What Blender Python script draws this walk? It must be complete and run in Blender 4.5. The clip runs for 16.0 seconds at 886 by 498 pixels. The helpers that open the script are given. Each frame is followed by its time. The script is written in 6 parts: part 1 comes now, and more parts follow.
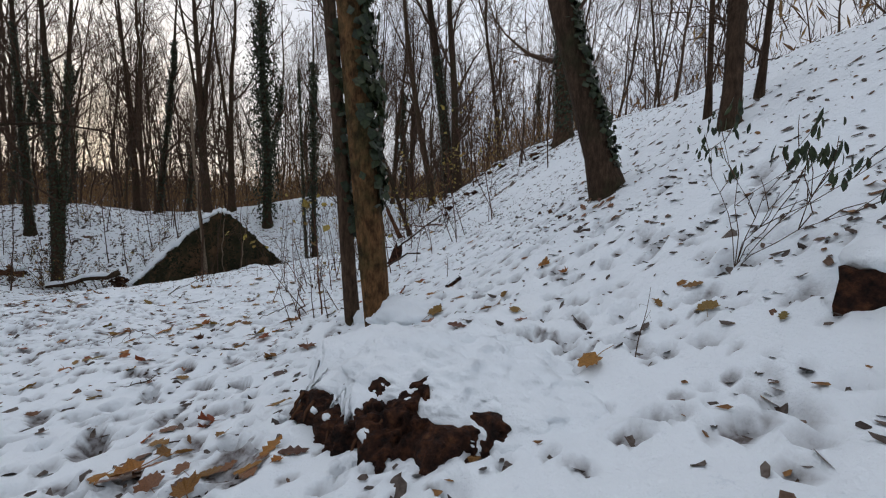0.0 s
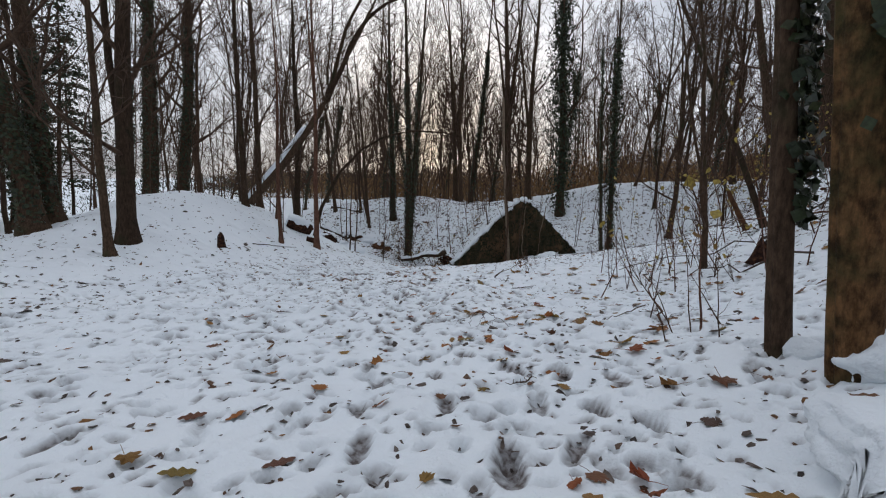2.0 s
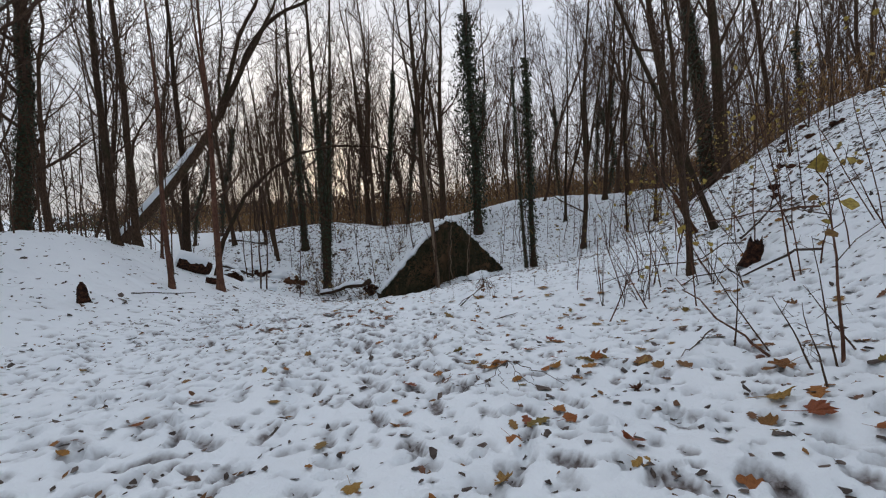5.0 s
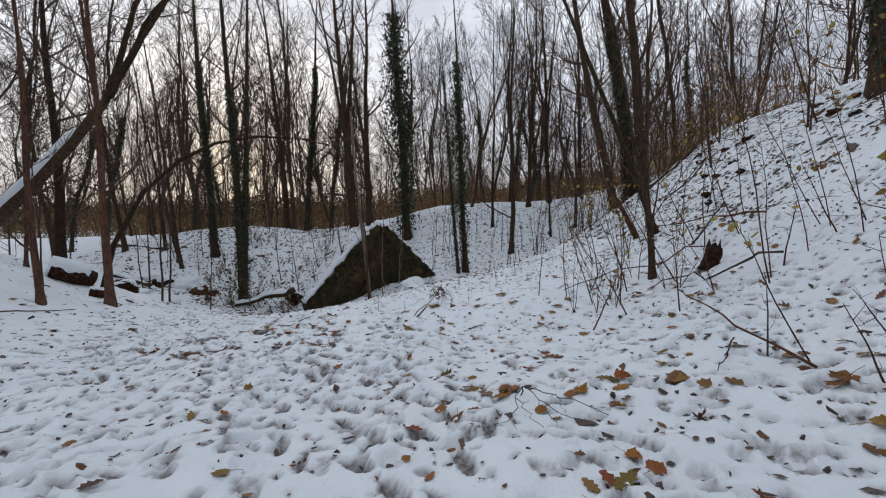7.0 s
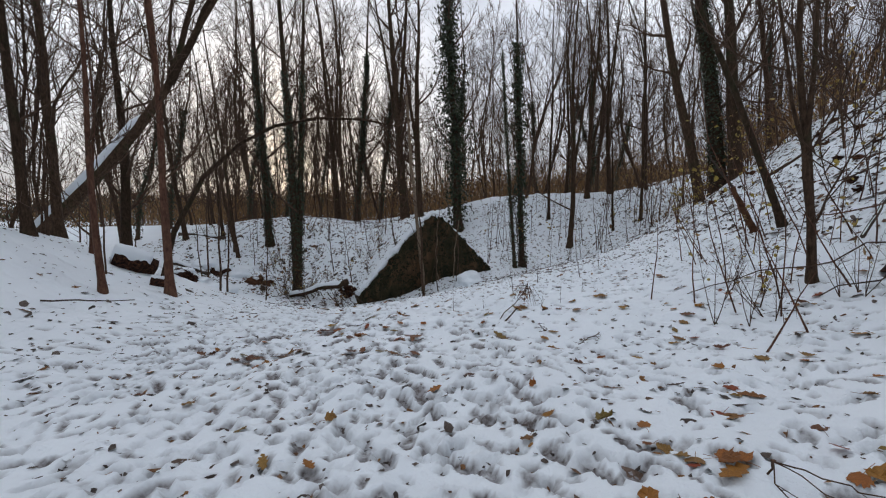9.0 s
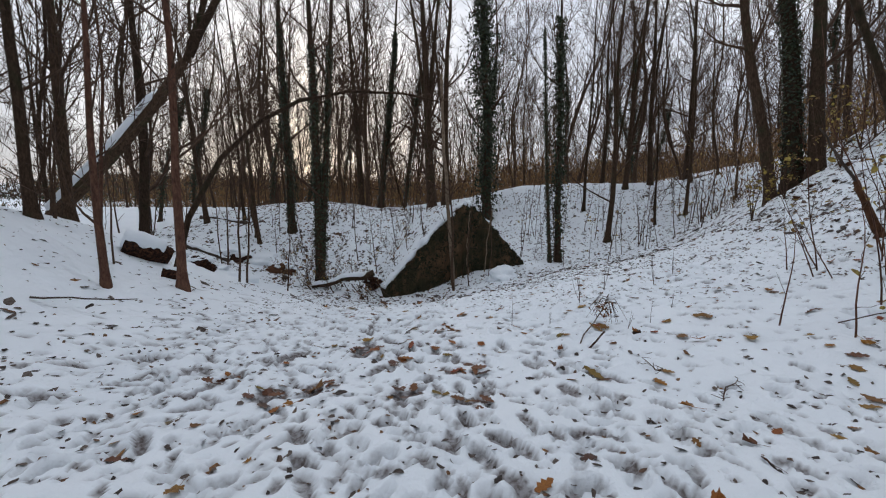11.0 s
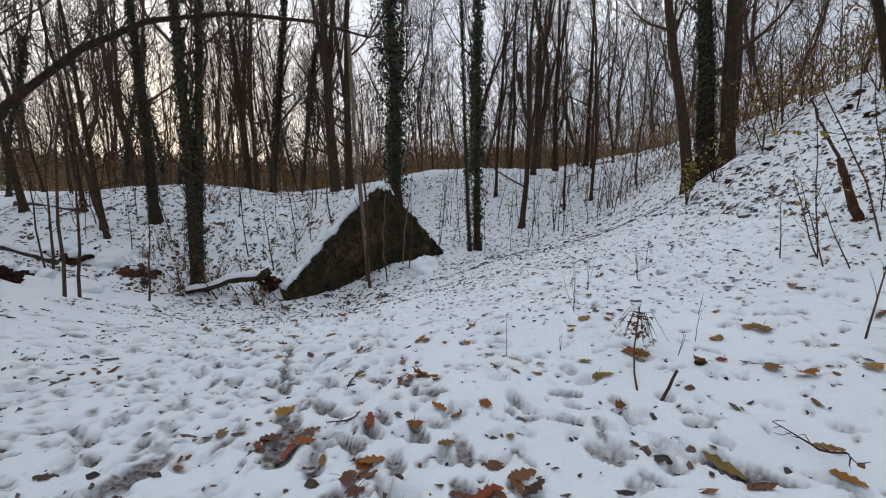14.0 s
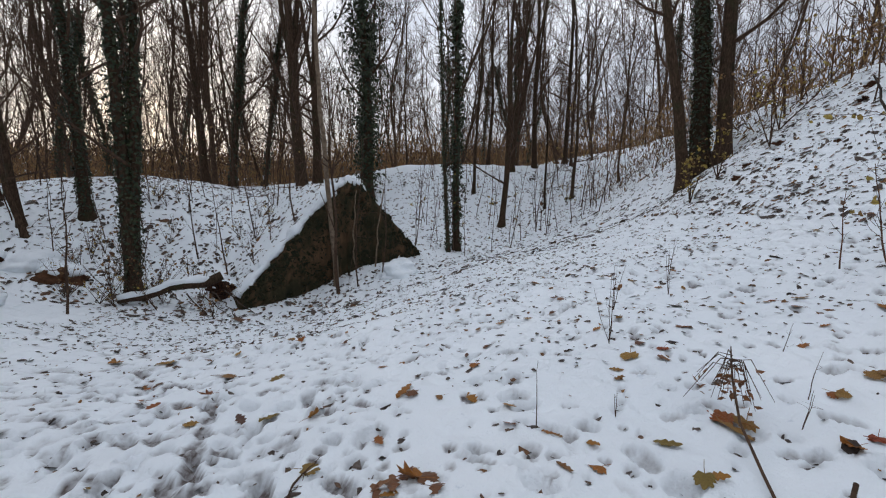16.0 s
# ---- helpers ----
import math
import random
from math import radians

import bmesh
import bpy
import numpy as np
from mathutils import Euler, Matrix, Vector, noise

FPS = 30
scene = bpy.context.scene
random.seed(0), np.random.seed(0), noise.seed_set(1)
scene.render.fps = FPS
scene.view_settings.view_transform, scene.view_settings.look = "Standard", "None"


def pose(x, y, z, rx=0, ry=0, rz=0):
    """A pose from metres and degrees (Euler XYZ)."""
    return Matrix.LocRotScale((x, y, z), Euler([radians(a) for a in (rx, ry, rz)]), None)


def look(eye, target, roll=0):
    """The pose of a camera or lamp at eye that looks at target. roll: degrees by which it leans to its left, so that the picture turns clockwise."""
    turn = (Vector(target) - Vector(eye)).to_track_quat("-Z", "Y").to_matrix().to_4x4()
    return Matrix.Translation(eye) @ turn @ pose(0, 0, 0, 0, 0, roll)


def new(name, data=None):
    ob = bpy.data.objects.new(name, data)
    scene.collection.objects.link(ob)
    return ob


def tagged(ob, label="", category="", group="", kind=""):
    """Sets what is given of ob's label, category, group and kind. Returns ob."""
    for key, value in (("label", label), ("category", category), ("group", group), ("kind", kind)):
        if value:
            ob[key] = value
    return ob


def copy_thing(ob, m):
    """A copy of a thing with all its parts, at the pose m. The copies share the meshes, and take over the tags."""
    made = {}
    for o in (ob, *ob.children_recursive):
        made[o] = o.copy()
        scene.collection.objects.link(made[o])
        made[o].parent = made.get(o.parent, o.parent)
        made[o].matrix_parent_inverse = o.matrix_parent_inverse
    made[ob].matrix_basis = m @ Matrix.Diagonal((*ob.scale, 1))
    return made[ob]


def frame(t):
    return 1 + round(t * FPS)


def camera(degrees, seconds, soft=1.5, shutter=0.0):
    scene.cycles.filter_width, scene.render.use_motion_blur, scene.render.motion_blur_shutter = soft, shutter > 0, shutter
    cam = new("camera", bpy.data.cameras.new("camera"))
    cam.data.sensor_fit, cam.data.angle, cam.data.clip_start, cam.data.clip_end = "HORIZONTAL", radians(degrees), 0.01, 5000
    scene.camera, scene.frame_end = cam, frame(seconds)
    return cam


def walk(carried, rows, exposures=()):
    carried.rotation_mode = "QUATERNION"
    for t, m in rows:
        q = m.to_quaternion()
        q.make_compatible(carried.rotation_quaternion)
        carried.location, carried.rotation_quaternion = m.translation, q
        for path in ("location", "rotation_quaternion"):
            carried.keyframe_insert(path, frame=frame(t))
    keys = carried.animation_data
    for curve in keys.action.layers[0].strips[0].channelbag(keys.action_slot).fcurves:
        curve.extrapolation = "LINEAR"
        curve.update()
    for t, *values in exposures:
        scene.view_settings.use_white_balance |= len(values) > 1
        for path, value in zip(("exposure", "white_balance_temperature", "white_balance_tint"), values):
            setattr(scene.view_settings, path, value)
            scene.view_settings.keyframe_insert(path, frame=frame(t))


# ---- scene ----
cam = camera(94.0, 16.0, 1.15)
PATH = [
    (0, (3.919, -3.193, 1.506), (4.357, -1.247, 1.36), 1.8),
    (0.5, (3.699, -2.972, 1.453), (3.45, -0.995, 1.289), 1.8),
    (1, (3.485, -2.687, 1.475), (2.817, -0.812, 1.282), 1.0),
    (1.5, (3.171, -2.447, 1.414), (2.304, -0.662, 1.169), 0.7),
    (2, (2.83, -2.285, 1.412), (2.002, -0.479, 1.179), 1.1),
    (2.5, (2.569, -2.179, 1.382), (1.427, -0.553, 1.157), 0.1),
    (3, (2.265, -1.942, 1.378), (1.014, -0.394, 1.175), -0.4),
    (3.5, (1.938, -1.802, 1.338), (0.907, -0.099, 1.137), -0.5),
    (4, (1.702, -1.641, 1.308), (0.871, 0.165, 1.09), -1.2),
    (4.5, (1.459, -1.287, 1.307), (0.893, 0.621, 1.117), -2.0),
    (5, (1.177, -1.006, 1.301), (0.771, 0.949, 1.178), -2.3),
    (7.5, (0.126, 0.088, 1.198), (0.13, 2.085, 1.091), -1.6),
    (8, (-0.076, 0.45, 1.162), (-0.305, 2.434, 1.051), -1.8),
    (8.5, (-0.363, 0.744, 1.15), (-0.635, 2.721, 1.023), -1.3),
    (9, (-0.587, 0.981, 1.164), (-0.806, 2.964, 1.028), -1.2),
    (11.5, (-1.6, 2.724, 1.284), (-1.94, 4.684, 1.074), 0.8),
    (12, (-1.8, 3.037, 1.216), (-2.159, 4.991, 0.985), 1.2),
    (12.5, (-2.018, 3.432, 1.194), (-2.258, 5.399, 0.922), 1.4),
    (13, (-2.173, 3.886, 1.181), (-2.413, 5.855, 0.924), 1.2),
    (13.5, (-2.352, 4.373, 1.148), (-2.438, 6.356, 0.897), -0.4),
    (14, (-2.428, 4.773, 1.147), (-2.248, 6.748, 0.89), 0.3),
    (14.5, (-2.376, 5.258, 1.146), (-2.186, 7.233, 0.898), -0.2),
    (15, (-2.406, 5.649, 1.135), (-2.098, 7.613, 0.92), -0.1),
    (15.5, (-2.471, 6.046, 1.118), (-2.017, 7.979, 0.877), -0.6),
    (16, (-2.47, 6.413, 1.071), (-2.158, 8.37, 0.805), 0.9),
]
walk(cam, [(t, look(eye, target, roll)) for t, eye, target, roll in PATH],
     ((0.0, 0.0), (5.0, 0.0), (9.0, 0.06), (12.0, 0.15), (13.5, 0.19), (14.5, 0.18), (15.5, 0.14), (16.0, 0.25)))

# ---- world, sun ----
SUN_AZ = radians(26.0)      # to the left of +y
SUN_EL = radians(11.0)
world = bpy.data.worlds.new("winter_sky")
scene.world = world
world.use_nodes = True
wn, wl = world.node_tree.nodes, world.node_tree.links
wn.clear()
w_out = wn.new("ShaderNodeOutputWorld")
w_bg = wn.new("ShaderNodeBackground")
w_sky = wn.new("ShaderNodeTexSky")
w_sky.sky_type = "NISHITA"
w_sky.sun_disc = False
w_sky.sun_elevation = SUN_EL
w_sky.sun_rotation = -SUN_AZ
w_sky.air_density, w_sky.dust_density, w_sky.ozone_density = 1.0, 2.5, 1.5
w_geo = wn.new("ShaderNodeTexCoord")
w_map = wn.new("ShaderNodeMapping")
w_map.inputs["Scale"].default_value = (1.6, 1.6, 4.5)
w_noise = wn.new("ShaderNodeTexNoise")
w_noise.inputs["Scale"].default_value = 1.7
w_noise.inputs["Detail"].default_value = 6.0
w_ramp = wn.new("ShaderNodeValToRGB")
w_ramp.color_ramp.elements[0].position = 0.34
w_ramp.color_ramp.elements[0].color = (6.65, 7.1, 8.15, 1)
w_ramp.color_ramp.elements[1].position = 0.66
w_ramp.color_ramp.elements[1].color = (11.7, 12.0, 12.95, 1)
w_mix = wn.new("ShaderNodeMix")
w_mix.data_type = "RGBA"
w_mix.inputs["Factor"].default_value = 0.82
wl.new(w_geo.outputs["Generated"], w_map.inputs["Vector"])
wl.new(w_map.outputs["Vector"], w_noise.inputs["Vector"])
wl.new(w_noise.outputs["Fac"], w_ramp.inputs["Fac"])
wl.new(w_sky.outputs["Color"], w_mix.inputs["A"])
wl.new(w_ramp.outputs["Color"], w_mix.inputs["B"])
# an overcast sky is brighter overhead than at the horizon
w_sep = wn.new("ShaderNodeSeparateXYZ")
w_up = wn.new("ShaderNodeMapRange")
w_up.inputs["From Min"].default_value, w_up.inputs["From Max"].default_value = 0.05, 0.9
w_up.inputs["To Min"].default_value, w_up.inputs["To Max"].default_value = 0.95, 1.82
# and brighter towards the veiled sun
w_dot = wn.new("ShaderNodeVectorMath")
w_dot.operation = "DOT_PRODUCT"
w_dot.inputs[1].default_value = (-math.sin(SUN_AZ) * 0.94, math.cos(SUN_AZ) * 0.94, 0.34)
w_glow = wn.new("ShaderNodeMapRange")
w_glow.interpolation_type = "SMOOTHSTEP"
w_glow.inputs["From Min"].default_value, w_glow.inputs["From Max"].default_value = -0.3, 1.0
w_glow.inputs["To Min"].default_value, w_glow.inputs["To Max"].default_value = 0.70, 1.22
w_both = wn.new("ShaderNodeMath")
w_both.operation = "MULTIPLY"
w_scale = wn.new("ShaderNodeVectorMath")
w_scale.operation = "SCALE"
wl.new(w_geo.outputs["Generated"], w_sep.inputs["Vector"])
wl.new(w_sep.outputs["Z"], w_up.inputs["Value"])
wl.new(w_mix.outputs["Result"], w_scale.inputs["Vector"])
wl.new(w_geo.outputs["Generated"], w_dot.inputs[0])
wl.new(w_dot.outputs["Value"], w_glow.inputs["Value"])
wl.new(w_up.outputs["Result"], w_both.inputs[0])
wl.new(w_glow.outputs["Result"], w_both.inputs[1])
wl.new(w_both.outputs["Value"], w_scale.inputs["Scale"])
wl.new(w_scale.outputs["Vector"], w_bg.inputs["Color"])
w_bg.inputs["Strength"].default_value = 0.063
wl.new(w_bg.outputs["Background"], w_out.inputs["Surface"])

sun_data = bpy.data.lights.new("sun", "SUN")
sun_data.energy = 0.55
sun_data.angle = radians(14)
sun_data.color = (1.0, 0.86, 0.72)
sun = new("sun", sun_data)
s_dir = Vector((-math.sin(SUN_AZ) * math.cos(SUN_EL), math.cos(SUN_AZ) * math.cos(SUN_EL), math.sin(SUN_EL)))
sun.matrix_world = look(s_dir * 60, (0, 0, 0))


# ---- materials ----
def base_material(name, rough=0.8, spec=0.3):
    m = bpy.data.materials.new(name)
    m.use_nodes = True
    nt = m.node_tree
    bsdf = nt.nodes["Principled BSDF"]
    bsdf.inputs["Roughness"].default_value = rough
    bsdf.inputs["Specular IOR Level"].default_value = spec
    return m, nt, bsdf


def noise_node(nt, scale, detail=4.0, stretch=None, rough=0.55):
    co = nt.nodes.new("ShaderNodeTexCoord")
    n = nt.nodes.new("ShaderNodeTexNoise")
    n.inputs["Scale"].default_value = scale
    n.inputs["Detail"].default_value = detail
    n.inputs["Roughness"].default_value = rough
    if stretch:
        mp = nt.nodes.new("ShaderNodeMapping")
        mp.inputs["Scale"].default_value = stretch
        nt.links.new(co.outputs["Object"], mp.inputs["Vector"])
        nt.links.new(mp.outputs["Vector"], n.inputs["Vector"])
    else:
        nt.links.new(co.outputs["Object"], n.inputs["Vector"])
    return n.outputs["Fac"]


def ramp_node(nt, fac, stops):
    r = nt.nodes.new("ShaderNodeValToRGB")
    while len(r.color_ramp.elements) < len(stops):
        r.color_ramp.elements.new(0.5)
    for e, (p, c) in zip(r.color_ramp.elements, stops):
        e.position, e.color = p, (*c, 1)
    nt.links.new(fac, r.inputs["Fac"])
    return r.outputs["Color"]


def mix_color(nt, fac, a, b):
    m = nt.nodes.new("ShaderNodeMix")
    m.data_type = "RGBA"
    for sock, v in ((m.inputs["Factor"], fac), (m.inputs["A"], a), (m.inputs["B"], b)):
        if isinstance(v, (int, float)):
            sock.default_value = v
        elif isinstance(v, tuple):
            sock.default_value = (*v, 1)
        else:
            nt.links.new(v, sock)
    return m.outputs["Result"]


def bump_node(nt, bsdf, height, strength, distance):
    b = nt.nodes.new("ShaderNodeBump")
    b.inputs["Strength"].default_value = strength
    b.inputs["Distance"].default_value = distance
    nt.links.new(height, b.inputs["Height"])
    nt.links.new(b.outputs["Normal"], bsdf.inputs["Normal"])


def snow_material(name, slush_and_shade=False):
    m, nt, bsdf = base_material(name, 0.62, 0.25)
    coarse = noise_node(nt, 0.6, 3)
    col = ramp_node(nt, coarse, [(0.3, (0.82, 0.88, 0.925)), (0.7, (0.865, 0.92, 0.958))])
    # random grey mottling painted in for the shading of small snow lumps
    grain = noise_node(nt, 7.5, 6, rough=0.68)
    lump_shade = ramp_node(nt, grain, [(0.24, (0.74, 0.77, 0.81)), (0.36, (1, 1, 1))])
    mottled_snow = nt.nodes.new("ShaderNodeMix")
    mottled_snow.data_type, mottled_snow.blend_type = "RGBA", "MULTIPLY"
    mottled_snow.inputs["Factor"].default_value = 1.0
    nt.links.new(col, mottled_snow.inputs["A"])
    nt.links.new(lump_shade, mottled_snow.inputs["B"])
    col = mottled_snow.outputs["Result"]
    if slush_and_shade:
        # slush colour in prints and mud; in the dents it also stands for shade
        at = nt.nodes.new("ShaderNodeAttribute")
        at.attribute_name = "slush_and_shade"
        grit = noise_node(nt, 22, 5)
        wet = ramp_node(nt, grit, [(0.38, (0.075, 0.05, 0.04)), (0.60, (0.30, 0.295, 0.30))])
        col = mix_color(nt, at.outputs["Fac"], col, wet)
    nt.links.new(col, bsdf.inputs["Base Color"])
    fine, mid = noise_node(nt, 38, 7, rough=0.65), noise_node(nt, 8, 5, rough=0.6)
    both = nt.nodes.new("ShaderNodeMath")
    both.operation = "MULTIPLY_ADD"
    nt.links.new(mid, both.inputs[0])
    both.inputs[1].default_value = 1.6
    nt.links.new(fine, both.inputs[2])
    bump_node(nt, bsdf, both.outputs[0], 0.7, 0.026)
    return m


def bark_material(name, dark, light, moss, moss_amount=0.5, blotch=0.35, patch_scale=1.1):
    m, nt, bsdf = base_material(name, 0.9, 0.15)
    streak = noise_node(nt, 6, 8, (4.0, 4.0, 1.1), 0.7)
    col = ramp_node(nt, streak, [(0.32, dark), (0.68, light)])
    patch = noise_node(nt, patch_scale, 5, None, 0.65)
    mask = ramp_node(nt, patch, [(0.62 - moss_amount * 0.3, (0, 0, 0)), (0.78 - moss_amount * 0.2, (1, 1, 1))])
    col = mix_color(nt, mask, col, moss)
    scab = ramp_node(nt, noise_node(nt, 9, 6, (1.0, 1.0, 0.6), 0.7), [(0.36, (1 - blotch, 1 - blotch, 1 - blotch)), (0.56, (1, 1, 1))])
    worn = nt.nodes.new("ShaderNodeMix")
    worn.data_type, worn.blend_type = "RGBA", "MULTIPLY"
    worn.inputs["Factor"].default_value = 1.0
    nt.links.new(col, worn.inputs["A"])
    nt.links.new(scab, worn.inputs["B"])
    col = worn.outputs["Result"]
    oi = nt.nodes.new("ShaderNodeObjectInfo")
    tone = nt.nodes.new("ShaderNodeMath")
    tone.operation = "MULTIPLY_ADD"
    nt.links.new(oi.outputs["Random"], tone.inputs[0])
    tone.inputs[1].default_value, tone.inputs[2].default_value = 0.6, 0.7
    hsv = nt.nodes.new("ShaderNodeHueSaturation")
    nt.links.new(col, hsv.inputs["Color"])
    nt.links.new(tone.outputs[0], hsv.inputs["Value"])
    nt.links.new(hsv.outputs["Color"], bsdf.inputs["Base Color"])
    bump_node(nt, bsdf, streak, 0.9, 0.03)
    return m


def leaf_material(name, stops, per_island=False, rough=0.6):
    m, nt, bsdf = base_material(name, rough, 0.3)
    if per_island:
        g = nt.nodes.new("ShaderNodeNewGeometry")
        pick = g.outputs["Random Per Island"]
    else:
        oi = nt.nodes.new("ShaderNodeObjectInfo")
        pick = oi.outputs["Random"]
    col = ramp_node(nt, pick, stops)
    blot = noise_node(nt, 34, 5)
    spots = ramp_node(nt, blot, [(0.38, (0.45, 0.38, 0.32)), (0.60, (1, 1, 1))])
    mul = nt.nodes.new("ShaderNodeMix")
    mul.data_type, mul.blend_type = "RGBA", "MULTIPLY"
    mul.inputs["Factor"].default_value = 0.8
    nt.links.new(col, mul.inputs["A"])
    nt.links.new(spots, mul.inputs["B"])
    nt.links.new(mul.outputs["Result"], bsdf.inputs["Base Color"])
    bump_node(nt, bsdf, blot, 0.4, 0.004)
    return m


def plain_material(name, stops, scale, rough=0.85, bump=0.6, dist=0.02, stretch=None, vary=0.0):
    m, nt, bsdf = base_material(name, rough, 0.2)
    n = noise_node(nt, scale, 6, stretch, 0.62)
    col = ramp_node(nt, n, stops)
    if vary:
        oi = nt.nodes.new("ShaderNodeObjectInfo")
        tone = ramp_node(nt, oi.outputs["Random"], [(0.0, (1 - vary, 1 - vary, 1 - vary)), (0.6, (1, 1, 1)), (1.0, (1 + vary, 1 + 0.7 * vary, 1 + 0.4 * vary))])
        mul = nt.nodes.new("ShaderNodeMix")
        mul.data_type, mul.blend_type = "RGBA", "MULTIPLY"
        mul.inputs["Factor"].default_value = 1.0
        nt.links.new(col, mul.inputs["A"])
        nt.links.new(tone, mul.inputs["B"])
        col = mul.outputs["Result"]
    nt.links.new(col, bsdf.inputs["Base Color"])
    bump_node(nt, bsdf, n, bump, dist)
    return m


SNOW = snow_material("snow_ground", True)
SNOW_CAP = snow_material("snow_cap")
BARK = bark_material("bark_dark", (0.026, 0.0165, 0.0105), (0.098, 0.061, 0.039), (0.034, 0.038, 0.018), 0.35)
BARK_WARM = bark_material("bark_warm", (0.06, 0.03, 0.014), (0.25, 0.13, 0.055), (0.05, 0.046, 0.018), 0.62, 0.72, 2.6)
BARK_RED = bark_material("bark_reddish", (0.06, 0.03, 0.022), (0.17, 0.085, 0.055), (0.06, 0.05, 0.03), 0.2)
BARK_FAR = bark_material("bark_far", (0.035, 0.022, 0.015), (0.12, 0.076, 0.05), (0.046, 0.044, 0.022), 0.3)
TWIG = plain_material("twig_bark", [(0.3, (0.036, 0.022, 0.015)), (0.7, (0.10, 0.06, 0.038))], 9, 0.85, 0.3, 0.004)
IVY = leaf_material("ivy_leaf", [(0.0, (0.016, 0.026, 0.012)), (0.6, (0.03, 0.045, 0.019)), (1.0, (0.05, 0.06, 0.025))], True, 0.42)
EVERGREEN = leaf_material("evergreen_leaf", [(0.0, (0.02, 0.035, 0.018)), (1.0, (0.05, 0.07, 0.03))], True, 0.5)
MAPLE = leaf_material("maple_leaf", [(0.0, (0.30, 0.10, 0.02)), (0.2, (0.31, 0.15, 0.025)), (0.4, (0.24, 0.05, 0.02)), (0.55, (0.17, 0.125, 0.022)),
                                     (0.7, (0.27, 0.15, 0.042)), (0.85, (0.13, 0.052, 0.03)), (1.0, (0.33, 0.2, 0.045))], False)
DARK_LEAF = leaf_material("sodden_leaf", [(0.0, (0.05, 0.026, 0.018)), (0.5, (0.12, 0.045, 0.022)), (1.0, (0.20, 0.085, 0.03))], False, 0.4)
# brown tones are leaves; the grey ones stand for shaded dents
LITTER = leaf_material("leaf_litter", [(0.0, (0.04, 0.03, 0.026)), (0.4, (0.09, 0.07, 0.06)), (0.7, (0.14, 0.115, 0.10)), (0.88, (0.14, 0.07, 0.035)), (1.0, (0.26, 0.13, 0.04))], True, 0.7)
YELLOW = leaf_material("hanging_leaf", [(0.0, (0.34, 0.24, 0.05)), (0.5, (0.42, 0.33, 0.07)), (1.0, (0.26, 0.14, 0.04))], True)
BROWN_LEAF = leaf_material("thicket_leaf", [(0.0, (0.13, 0.066, 0.028)), (0.5, (0.23, 0.12, 0.046)), (1.0, (0.30, 0.19, 0.065))], True)
# near-black stops paint crevice shade into the wood; also colours the stand-in hollows
ROT_AND_SHADE = plain_material("rotten_wood_and_shade", [(0.36, (0.006, 0.003, 0.002)), (0.5, (0.03, 0.012, 0.007)), (0.62, (0.075, 0.03, 0.014)), (0.78, (0.15, 0.07, 0.03))], 16, 0.9, 1.0, 0.06)
EARTH = plain_material("bare_earth", [(0.3, (0.035, 0.017, 0.010)), (0.7, (0.13, 0.06, 0.03))], 7, 0.95, 1.0, 0.04)
MOSS_WALL = plain_material("mossy_masonry", [(0.28, (0.012, 0.013, 0.007)), (0.44, (0.035, 0.03, 0.015)), (0.56, (0.075, 0.045, 0.024)), (0.74, (0.15, 0.085, 0.045))], 1.1, 0.95, 1.0, 0.05, (1.6, 1.6, 0.7))
MOSS = leaf_material("wall_moss", [(0.0, (0.012, 0.016, 0.007)), (0.6, (0.026, 0.03, 0.012)), (1.0, (0.06, 0.04, 0.02))], True, 0.9)
VINE = plain_material("pale_vine_bark", [(0.3, (0.09, 0.065, 0.045)), (0.7, (0.25, 0.185, 0.13))], 9, 0.9, 0.6, 0.01)
DEADWOOD = plain_material("dead_wood", [(0.3, (0.035, 0.027, 0.022)), (0.7, (0.10, 0.075, 0.06))], 8, 0.9, 0.8, 0.02, (1, 1, 0.3))


# ---- the lie of the land ----
def softplus(u, s):
    return s * np.logaddexp(0.0, u / s)


def smooth(a, b, u):
    k = np.clip((u - a) / (b - a), 0, 1)
    return k * k * (3 - 2 * k)


def bell(x, y, cx, cy, sx, sy):
    return np.exp(-0.5 * (((x - cx) / sx) ** 2 + ((y - cy) / sy) ** 2))


APEX = (-3.49, 23.52)
ALONG = (0.774, 0.633)       # the gable wall runs this way, seen from its left foot
INWARD = (-0.633, 0.774)     # into the mound behind it


